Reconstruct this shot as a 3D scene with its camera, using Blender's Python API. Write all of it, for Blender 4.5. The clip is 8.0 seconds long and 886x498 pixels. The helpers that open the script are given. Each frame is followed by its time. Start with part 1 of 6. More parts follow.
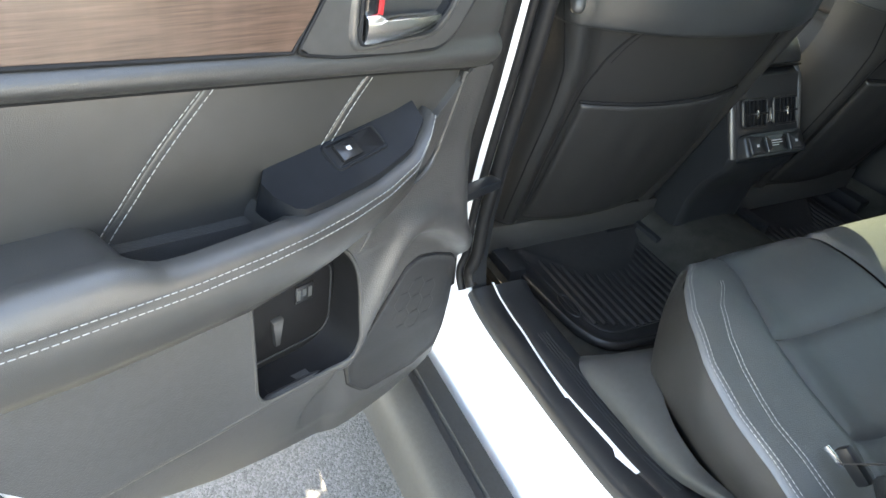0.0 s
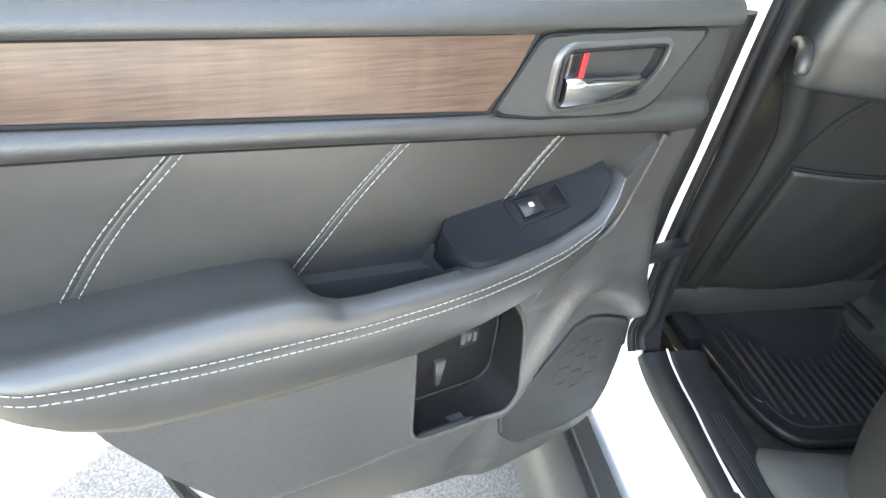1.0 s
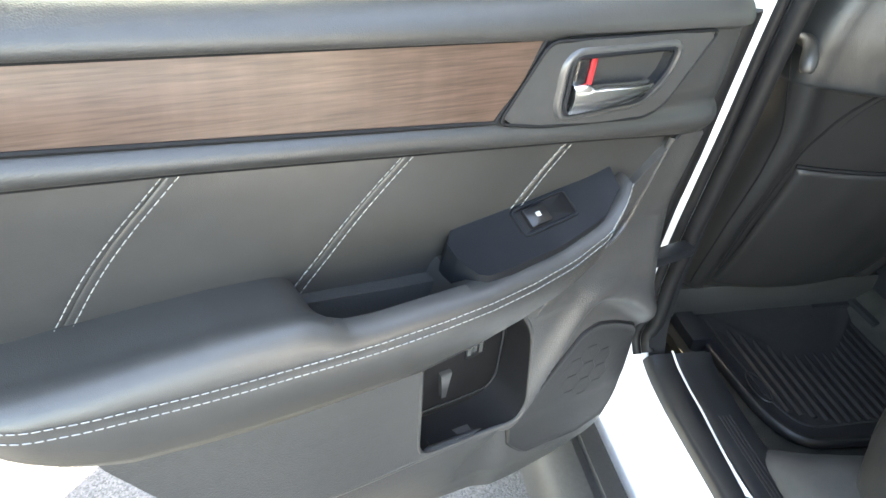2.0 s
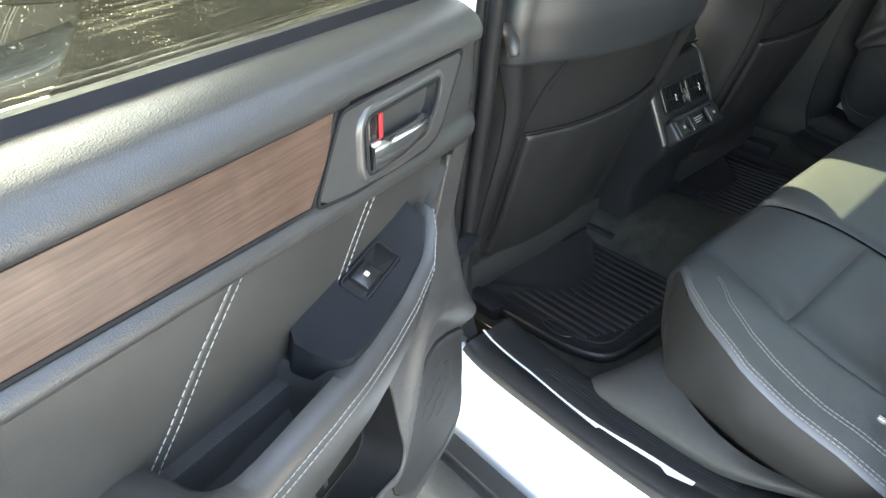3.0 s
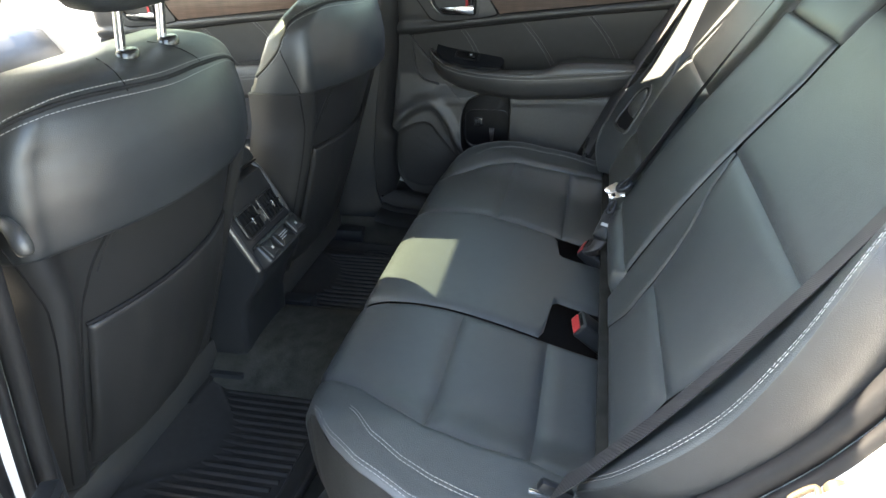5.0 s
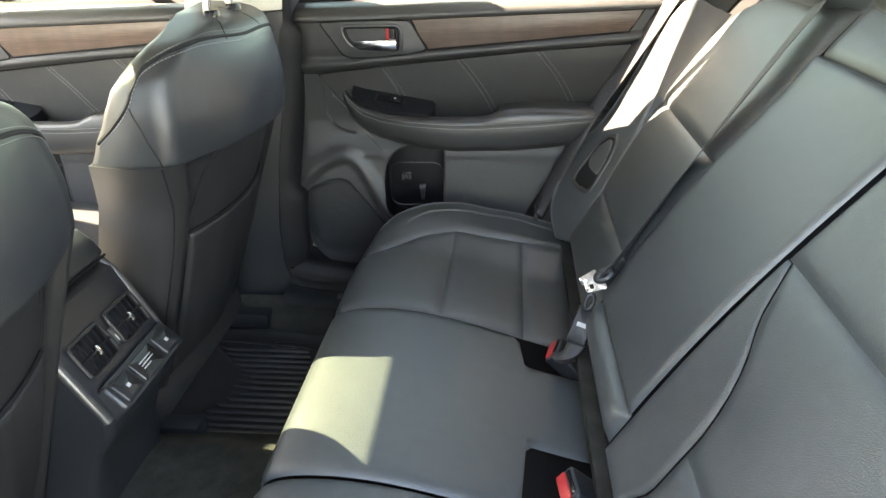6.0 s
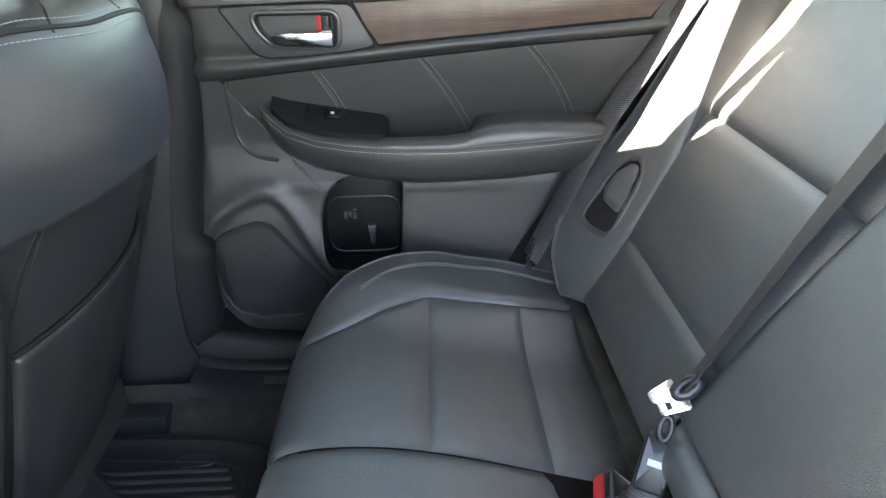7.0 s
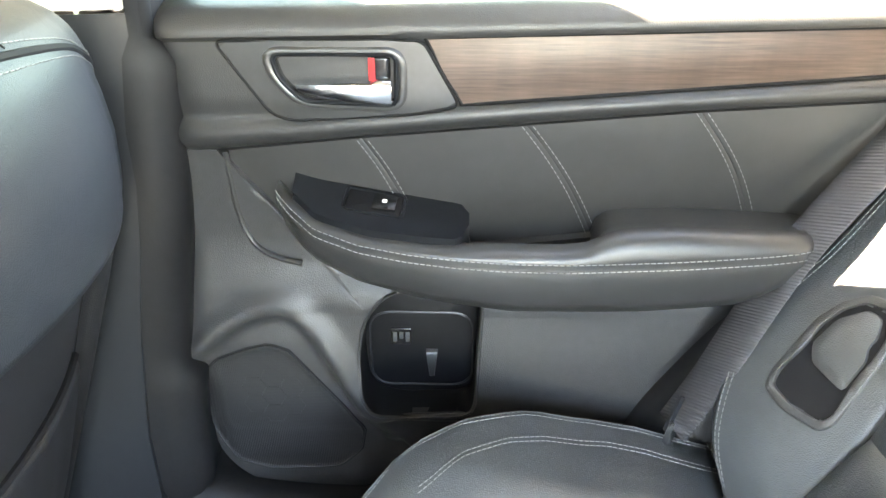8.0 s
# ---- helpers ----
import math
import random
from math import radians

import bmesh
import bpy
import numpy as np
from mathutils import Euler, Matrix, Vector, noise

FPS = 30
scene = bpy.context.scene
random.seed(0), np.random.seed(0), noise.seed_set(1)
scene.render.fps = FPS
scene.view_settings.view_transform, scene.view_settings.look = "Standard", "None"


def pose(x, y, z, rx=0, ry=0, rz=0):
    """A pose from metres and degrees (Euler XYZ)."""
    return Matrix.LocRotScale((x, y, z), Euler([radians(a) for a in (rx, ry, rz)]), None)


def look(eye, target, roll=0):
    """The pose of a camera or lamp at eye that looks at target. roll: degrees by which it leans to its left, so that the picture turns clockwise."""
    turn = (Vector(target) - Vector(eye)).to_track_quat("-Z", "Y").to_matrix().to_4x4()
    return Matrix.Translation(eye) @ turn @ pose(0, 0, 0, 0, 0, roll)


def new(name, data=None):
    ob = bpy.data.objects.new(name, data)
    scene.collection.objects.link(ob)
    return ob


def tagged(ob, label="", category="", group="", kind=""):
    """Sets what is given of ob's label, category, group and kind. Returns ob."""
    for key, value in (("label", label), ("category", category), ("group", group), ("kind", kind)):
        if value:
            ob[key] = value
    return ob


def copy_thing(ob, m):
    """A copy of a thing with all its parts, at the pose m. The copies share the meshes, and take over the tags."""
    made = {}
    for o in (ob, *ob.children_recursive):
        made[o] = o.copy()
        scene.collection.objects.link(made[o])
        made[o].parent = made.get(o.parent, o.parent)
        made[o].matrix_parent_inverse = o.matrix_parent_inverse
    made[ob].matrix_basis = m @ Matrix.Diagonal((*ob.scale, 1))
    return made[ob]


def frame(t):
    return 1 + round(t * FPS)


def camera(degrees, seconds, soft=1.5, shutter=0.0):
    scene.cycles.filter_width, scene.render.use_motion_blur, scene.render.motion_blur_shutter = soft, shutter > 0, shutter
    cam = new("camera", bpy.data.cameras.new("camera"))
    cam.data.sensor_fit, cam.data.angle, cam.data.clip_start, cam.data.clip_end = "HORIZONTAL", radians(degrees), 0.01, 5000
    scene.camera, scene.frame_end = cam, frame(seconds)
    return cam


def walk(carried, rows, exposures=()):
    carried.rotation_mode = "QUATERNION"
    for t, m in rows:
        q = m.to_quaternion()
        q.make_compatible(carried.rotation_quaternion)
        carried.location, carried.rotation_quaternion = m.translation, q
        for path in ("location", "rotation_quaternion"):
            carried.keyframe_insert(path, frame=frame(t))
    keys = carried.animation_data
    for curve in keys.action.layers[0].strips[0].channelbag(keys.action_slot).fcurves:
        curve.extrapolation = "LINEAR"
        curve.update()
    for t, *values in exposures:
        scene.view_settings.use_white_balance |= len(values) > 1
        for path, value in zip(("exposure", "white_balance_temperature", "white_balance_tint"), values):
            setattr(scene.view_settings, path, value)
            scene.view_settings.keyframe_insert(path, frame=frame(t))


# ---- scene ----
cam = camera(68.2, 8.0)
PATH = [
    (0.0, (0.6692, -1.2268, 1.2203), (-0.0288, -0.8163, 0.6336), 8.18),
    (0.5, (0.6549, -1.2195, 1.2304), (-0.1080, -0.9478, 0.6438), 6.49),
    (1.0, (0.6473, -1.2206, 1.2375), (-0.1545, -1.0555, 0.6632), 4.66),
    (1.2, (0.6364, -1.2270, 1.2386), (-0.1621, -1.0679, 0.6580), 5.11),
    (2.4, (0.6060, -1.2262, 1.2386), (-0.1846, -1.0176, 0.6629), 1.16),
    (2.5, (0.5923, -1.2296, 1.2430), (-0.1827, -0.9744, 0.6648), 1.35),
    (3.0, (0.5389, -1.2825, 1.2671), (-0.0941, -0.7550, 0.7005), -2.13),
    (3.5, (0.5334, -1.3397, 1.2929), (0.0512, -0.6465, 0.7572), -5.71),
    (4.0, (0.5249, -1.3468, 1.3064), (0.1766, -0.5530, 0.8079), -3.99),
    (4.5, (0.5180, -1.2727, 1.2988), (0.2654, -0.4341, 0.8163), -2.51),
    (4.7, (0.5209, -1.2220, 1.3012), (0.2902, -0.3734, 0.8251), -3.15),
    (5.8, (0.4715, -0.8553, 1.2671), (0.3164, 0.0166, 0.8026), -0.40),
    (6.0, (0.4330, -0.7685, 1.2696), (0.3347, 0.1178, 0.8170), -1.88),
    (6.2, (0.4022, -0.6979, 1.2791), (0.3487, 0.1918, 0.8258), -3.19),
    (6.5, (0.3800, -0.6124, 1.2708), (0.3582, 0.2868, 0.8337), -4.51),
    (7.0, (0.3177, -0.3637, 1.2051), (0.3442, 0.5203, 0.7383), -1.09),
    (7.5, (0.2987, -0.0677, 1.1676), (0.2612, 0.8267, 0.7219), 1.13),
    (8.0, (0.2550, 0.0418, 1.1719), (0.2280, 0.9376, 0.7283), -0.06),
]
# exposure and white balance: it opens up as it goes in, and drifts warm and back
EXPOSURES = [(0.0, 4.55, 8900, 10), (0.5, 4.9, 9000, 10), (1.2, 4.8, 9000, 10), (2.4, 4.6, 8900, 10), (3.0, 4.6, 8900, 10), (3.5, 4.88, 8300, 10), (4.0, 4.88, 7900, 10), (4.5, 4.50, 7750, 10), (4.7, 4.50, 7800, 10), (5.8, 5.25, 9800, 12), (6.2, 5.2, 8200, 15), (6.5, 5.24, 8000, 16), (7.0, 5.62, 8200, 15), (7.5, 6.17, 8650, 13), (8.0, 6.75, 8900, 13)]
walk(cam, [(t, look(eye, target, roll)) for t, eye, target, roll in PATH], EXPOSURES)

# ---- daylight: clear sky and one sun ----
SUN_ELEVATION, SUN_HEADING = 49.0, 168.5   # heading: degrees from +x, counter-clockwise, of the side the sun stands on
world = bpy.data.worlds.new("sky")
scene.world = world
world.use_nodes = True
wn = world.node_tree.nodes
sky = wn.new("ShaderNodeTexSky")
sky.sky_type = "NISHITA"
sky.sun_disc = False
sky.sun_elevation = radians(SUN_ELEVATION)
sky.sun_rotation = radians(90.0 - SUN_HEADING)
wn["Background"].inputs["Strength"].default_value = 0.15
world.node_tree.links.new(sky.outputs[0], wn["Background"].inputs["Color"])
sun_data = bpy.data.lights.new("sun", "SUN")
sun_data.energy, sun_data.angle, sun_data.color = 3.6, radians(0.5), (1.0, 0.95, 0.87)
sun = new("sun", sun_data)
ce, se = math.cos(radians(SUN_ELEVATION)), math.sin(radians(SUN_ELEVATION))
SUN_WAY = Vector((math.cos(radians(SUN_HEADING)) * ce, math.sin(radians(SUN_HEADING)) * ce, se))
sun.matrix_world = look(SUN_WAY * 20, (0, 0, 0))

# ---- materials ----
def material(name, base, rough=0.5, metal=0.0, vary=0.15, scale=30.0, bump=0.0, bump_scale=200.0, fine="NOISE", spec=0.5, coat=0.0):
    """A principled surface with two scales of colour variation, patchy roughness and fine relief."""
    m = bpy.data.materials.new(name)
    m.use_nodes = True
    nodes, links = m.node_tree.nodes, m.node_tree.links
    bsdf = nodes["Principled BSDF"]
    co = nodes.new("ShaderNodeTexCoord")
    big, small = nodes.new("ShaderNodeTexNoise"), nodes.new("ShaderNodeTexNoise")
    big.inputs["Scale"].default_value, small.inputs["Scale"].default_value = scale * 0.2, scale * 4
    big.inputs["Detail"].default_value = small.inputs["Detail"].default_value = 3
    mix = nodes.new("ShaderNodeMath")
    mix.operation = "ADD"
    ramp = nodes.new("ShaderNodeMapRange")
    ramp.inputs["From Min"].default_value, ramp.inputs["From Max"].default_value = 0.7, 1.3
    ramp.inputs["To Min"].default_value, ramp.inputs["To Max"].default_value = 1 - vary, 1 + vary
    tint = nodes.new("ShaderNodeVectorMath")
    tint.operation = "SCALE"
    tint.inputs[0].default_value = base
    for n in (big, small):
        links.new(co.outputs["Object"], n.inputs["Vector"])
    links.new(big.outputs[0], mix.inputs[0]), links.new(small.outputs[0], mix.inputs[1])
    links.new(mix.outputs[0], ramp.inputs["Value"])
    links.new(ramp.outputs[0], tint.inputs["Scale"])
    links.new(tint.outputs[0], bsdf.inputs["Base Color"])
    rr = nodes.new("ShaderNodeMapRange")
    rr.inputs["From Min"].default_value, rr.inputs["From Max"].default_value = 0.3, 0.7
    rr.inputs["To Min"].default_value, rr.inputs["To Max"].default_value = max(rough - 0.06, 0.02), min(rough + 0.06, 1)
    links.new(big.outputs[0], rr.inputs["Value"]), links.new(rr.outputs[0], bsdf.inputs["Roughness"])
    bsdf.inputs["Metallic"].default_value = metal
    bsdf.inputs["Specular IOR Level"].default_value = spec
    bsdf.inputs["Coat Weight"].default_value = coat
    bsdf.inputs["Coat Roughness"].default_value = 0.05
    if bump:
        t = nodes.new("ShaderNodeTexVoronoi" if fine == "CELL" else "ShaderNodeTexNoise")
        t.inputs["Scale"].default_value = bump_scale
        b = nodes.new("ShaderNodeBump")
        b.inputs["Strength"].default_value, b.inputs["Distance"].default_value = bump, 0.001
        links.new(co.outputs["Object"], t.inputs["Vector"])
        links.new(t.outputs[0], b.inputs["Height"]), links.new(b.outputs[0], bsdf.inputs["Normal"])
    return m


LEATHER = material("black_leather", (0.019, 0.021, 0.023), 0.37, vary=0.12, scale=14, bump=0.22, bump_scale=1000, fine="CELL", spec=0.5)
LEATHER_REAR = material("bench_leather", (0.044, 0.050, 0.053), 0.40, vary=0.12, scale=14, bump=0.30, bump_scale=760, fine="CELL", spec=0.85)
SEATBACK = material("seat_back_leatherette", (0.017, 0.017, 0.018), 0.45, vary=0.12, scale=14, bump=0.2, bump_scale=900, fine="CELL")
LEATHER_DOOR = material("charcoal_leatherette", (0.030, 0.0295, 0.029), 0.38, vary=0.12, scale=14, bump=0.16, bump_scale=1300, fine="CELL", spec=0.65)
PAD = material("grained_black_vinyl", (0.027, 0.027, 0.0275), 0.42, vary=0.10, scale=20, bump=0.22, bump_scale=900, fine="CELL", spec=0.6)
PLASTIC = material("grained_black_plastic", (0.034, 0.0335, 0.033), 0.40, vary=0.12, scale=25, bump=0.35, bump_scale=700, fine="CELL", spec=0.7)
SATIN = material("satin_black_plastic", (0.014, 0.0155, 0.018), 0.36, vary=0.10, scale=20, bump=0.06, bump_scale=900, spec=0.40)
GLOSS = material("gloss_black_plastic", (0.012, 0.012, 0.013), 0.22, vary=0.08, scale=20)
BEZEL = material("satin_grey_bezel", (0.085, 0.085, 0.086), 0.33, metal=0.55, vary=0.08, scale=20, bump=0.05, bump_scale=900)
BELT_RUBBER = material("window_belt_rubber", (0.008, 0.008, 0.010), 0.6, vary=0.1, scale=25, spec=0.15)
PANEL = material("matt_switch_panel", (0.008, 0.009, 0.011), 0.5, vary=0.1, scale=20, bump=0.05, bump_scale=900, spec=0.16)
CARD_PLASTIC = material("grained_charcoal_card", (0.041, 0.0405, 0.041), 0.42, vary=0.12, scale=25, bump=0.35, bump_scale=700, fine="CELL", spec=0.55)
# near-black for recesses: the shade inside them is put into the colour
RECESS_SHADE = material("recess_shade_black", (0.007, 0.007, 0.008), 0.55, vary=0.15, scale=20, spec=0.2)
GREY = material("grey_trim_plastic", (0.050, 0.052, 0.052), 0.5, vary=0.10, scale=25, bump=0.25, bump_scale=700, fine="CELL")
BEIGE = material("ivory_headliner_trim", (0.50, 0.48, 0.43), 0.75, vary=0.08, scale=25, bump=0.25, bump_scale=600)
RUBBER = material("black_rubber_seal", (0.009, 0.009, 0.010), 0.55, vary=0.2, scale=25, bump=0.12, bump_scale=300, spec=0.28)
MAT_RUBBER = material("black_mat_rubber", (0.014, 0.014, 0.015), 0.42, vary=0.35, scale=18, bump=0.2, bump_scale=500)
CARPET = material("charcoal_carpet", (0.030, 0.030, 0.027), 0.95, vary=0.45, scale=150, bump=1.0, bump_scale=500, spec=0.1)
PAINT = material("white_car_paint", (0.78, 0.79, 0.80), 0.25, vary=0.03, scale=6, coat=1.0)
CHROME = material("chrome", (0.80, 0.81, 0.82), 0.20, metal=1.0, vary=0.04, scale=20)
STEEL = material("zinc_steel", (0.32, 0.30, 0.26), 0.35, metal=1.0, vary=0.25, scale=60)
ZINC = material("yellow_zinc_bolt", (0.105, 0.080, 0.052), 0.5, metal=0.5, vary=0.25, scale=60)
RED = material("red_plastic", (0.40, 0.022, 0.026), 0.4, vary=0.08)
YELLOW = material("yellow_tag", (0.62, 0.60, 0.10), 0.6, vary=0.08)
WHITE_PRINT = material("white_print", (0.42, 0.42, 0.42), 0.6, vary=0.05)
THREAD = material("grey_white_thread", (0.24, 0.24, 0.235), 0.8, vary=0.15, scale=200)
SEAM = material("black_seam", (0.007, 0.007, 0.008), 0.7, vary=0.1, spec=0.2)
CLADDING = material("dark_rocker_cladding", (0.022, 0.022, 0.022), 0.6, vary=0.25, scale=40, bump=0.4, bump_scale=500)


def wood_material():
    """Matt brown veneer: long grain, dark pores and pale cross figure."""
    m = material("matt_walnut_veneer", (0.20, 0.115, 0.075), 0.36, vary=0.05, spec=0.48)
    nodes, links = m.node_tree.nodes, m.node_tree.links
    bsdf = nodes["Principled BSDF"]
    co, mp, mp2 = nodes.new("ShaderNodeTexCoord"), nodes.new("ShaderNodeMapping"), nodes.new("ShaderNodeMapping")
    mp.inputs["Scale"].default_value = (26, 60, 640)
    mp2.inputs["Scale"].default_value = (48, 8, 5)
    grain, figure = nodes.new("ShaderNodeTexNoise"), nodes.new("ShaderNodeTexNoise")
    grain.inputs["Scale"].default_value, figure.inputs["Scale"].default_value = 1.0, 1.0
    grain.inputs["Detail"].default_value, figure.inputs["Detail"].default_value = 6, 3
    links.new(co.outputs["Object"], mp.inputs[0]), links.new(co.outputs["Object"], mp2.inputs[0])
    links.new(mp.outputs[0], grain.inputs["Vector"]), links.new(mp2.outputs[0], figure.inputs["Vector"])
    r1, r2 = nodes.new("ShaderNodeValToRGB"), nodes.new("ShaderNodeValToRGB")
    r1.color_ramp.elements[0].position, r1.color_ramp.elements[0].color = 0.30, (0.045, 0.0275, 0.021, 1)
    r1.color_ramp.elements[1].position, r1.color_ramp.elements[1].color = 0.70, (0.086, 0.0545, 0.042, 1)
    r2.color_ramp.elements[0].position, r2.color_ramp.elements[0].color = 0.35, (0.88, 0.87, 0.86, 1)
    r2.color_ramp.elements[1].position, r2.color_ramp.elements[1].color = 0.70, (1.12, 1.11, 1.10, 1)
    mul = nodes.new("ShaderNodeMix")
    mul.data_type, mul.blend_type = "RGBA", "MULTIPLY"
    mul.inputs[0].default_value = 1.0
    links.new(grain.outputs[0], r1.inputs[0]), links.new(figure.outputs[0], r2.inputs[0])
    links.new(r1.outputs[0], mul.inputs[6]), links.new(r2.outputs[0], mul.inputs[7])
    links.new(mul.outputs[2], bsdf.inputs["Base Color"])
    b = nodes.new("ShaderNodeBump")
    b.inputs["Strength"].default_value, b.inputs["Distance"].default_value = 0.22, 0.0005
    links.new(grain.outputs[0], b.inputs["Height"]), links.new(b.outputs[0], bsdf.inputs["Normal"])
    return m


WOOD = wood_material()


def webbing_material():
    """Woven belt: fine ribs across the strap."""
    m = material("black_webbing", (0.036, 0.035, 0.038), 0.6, vary=0.10, scale=60)
    nodes, links = m.node_tree.nodes, m.node_tree.links
    co, wave, b = nodes.new("ShaderNodeTexCoord"), nodes.new("ShaderNodeTexWave"), nodes.new("ShaderNodeBump")
    wave.bands_direction = "DIAGONAL"
    wave.inputs["Scale"].default_value = 110
    wave.inputs["Distortion"].default_value = 0.5
    b.inputs["Strength"].default_value, b.inputs["Distance"].default_value = 0.6, 0.0006
    links.new(co.outputs["Object"], wave.inputs["Vector"])
    links.new(wave.outputs[1], b.inputs["Height"]), links.new(b.outputs[0], nodes["Principled BSDF"].inputs["Normal"])
    return m


WEBBING = webbing_material()


def mesh_cloth():
    """Perforated grille: rows of small round holes with a larger faint honeycomb."""
    m = material("black_speaker_mesh", (0.014, 0.014, 0.015), 0.5, vary=0.1)
    nodes, links = m.node_tree.nodes, m.node_tree.links
    co, cell, b = nodes.new("ShaderNodeTexCoord"), nodes.new("ShaderNodeTexVoronoi"), nodes.new("ShaderNodeBump")
    cell.inputs["Scale"].default_value, cell.inputs["Randomness"].default_value = 420, 0.0
    b.inputs["Strength"].default_value, b.inputs["Distance"].default_value = 0.9, 0.0012
    links.new(co.outputs["Object"], cell.inputs["Vector"])
    links.new(cell.outputs[0], b.inputs["Height"]), links.new(b.outputs[0], nodes["Principled BSDF"].inputs["Normal"])
    return m


GRILLE = mesh_cloth()


def glass_material(name, tint, dust):
    """Thin tinted pane: clear with a Fresnel gloss, and specks of dried dust."""
    m = bpy.data.materials.new(name)
    m.use_nodes = True
    nodes, links = m.node_tree.nodes, m.node_tree.links
    nodes.remove(nodes["Principled BSDF"])
    clear, gloss, matt = nodes.new("ShaderNodeBsdfTransparent"), nodes.new("ShaderNodeBsdfGlossy"), nodes.new("ShaderNodeBsdfTranslucent")
    clear.inputs[0].default_value = (*tint, 1)
    gloss.inputs["Roughness"].default_value = 0.02
    matt.inputs[0].default_value = (0.40, 0.43, 0.37, 1)
    fres, mix, mix2 = nodes.new("ShaderNodeFresnel"), nodes.new("ShaderNodeMixShader"), nodes.new("ShaderNodeMixShader")
    fres.inputs[0].default_value = 1.5
    links.new(fres.outputs[0], mix.inputs[0]), links.new(clear.outputs[0], mix.inputs[1]), links.new(gloss.outputs[0], mix.inputs[2])
    co = nodes.new("ShaderNodeTexCoord")
    cell, haze, ramp = nodes.new("ShaderNodeTexVoronoi"), nodes.new("ShaderNodeTexNoise"), nodes.new("ShaderNodeMapRange")
    cell.inputs["Scale"].default_value, haze.inputs["Scale"].default_value = 330, 9
    links.new(co.outputs["Object"], cell.inputs["Vector"]), links.new(co.outputs["Object"], haze.inputs["Vector"])
    ramp.inputs["From Min"].default_value, ramp.inputs["From Max"].default_value = 0.15, 0.07
    ramp.inputs["To Min"].default_value, ramp.inputs["To Max"].default_value = 0.0, dust
    links.new(cell.outputs[0], ramp.inputs["Value"])
    pick, gate = nodes.new("ShaderNodeSeparateColor"), nodes.new("ShaderNodeMath")
    gate.operation = "GREATER_THAN"
    gate.inputs[1].default_value = 0.45
    links.new(cell.outputs[1], pick.inputs[0]), links.new(pick.outputs[0], gate.inputs[0])
    some = nodes.new("ShaderNodeMath")
    some.operation = "MULTIPLY"
    links.new(ramp.outputs[0], some.inputs[0]), links.new(gate.outputs[0], some.inputs[1])
    film = nodes.new("ShaderNodeMath")
    film.operation = "MULTIPLY_ADD"
    film.inputs[1].default_value = dust * 0.030
    mp, wipe, lines, both = nodes.new("ShaderNodeMapping"), nodes.new("ShaderNodeTexNoise"), nodes.new("ShaderNodeMapRange"), nodes.new("ShaderNodeMath")
    mp.inputs["Rotation"].default_value = (0, radians(24), 0)   # faint streaks left by wiping
    mp.inputs["Scale"].default_value = (9, 9, 260)
    wipe.inputs["Scale"].default_value, wipe.inputs["Detail"].default_value = 1.0, 2
    lines.inputs["From Min"].default_value, lines.inputs["From Max"].default_value = 0.66, 0.80
    lines.inputs["To Min"].default_value, lines.inputs["To Max"].default_value = 0.0, dust * 0.22
    links.new(co.outputs["Object"], mp.inputs[0]), links.new(mp.outputs[0], wipe.inputs["Vector"]), links.new(wipe.outputs[0], lines.inputs["Value"])
    links.new(lines.outputs[0], both.inputs[0]), links.new(some.outputs[0], both.inputs[1])
    links.new(haze.outputs[0], film.inputs[0]), links.new(both.outputs[0], film.inputs[2])
    links.new(film.outputs[0], mix2.inputs[0]), links.new(mix.outputs[0], mix2.inputs[1]), links.new(matt.outputs[0], mix2.inputs[2])
    links.new(mix2.outputs[0], nodes["Material Output"].inputs["Surface"])
    return m


GLASS_DUSTY = glass_material("dusty_tinted_glass", (0.89, 0.935, 0.87), 0.3)
GLASS_SIDE = glass_material("privacy_glass", (0.42, 0.46, 0.42), 0.05)
GLASS = glass_material("tinted_glass", (0.62, 0.68, 0.62), 0.05)
GLASS_CLEAR = glass_material("clear_glass", (0.86, 0.89, 0.87), 0.05)


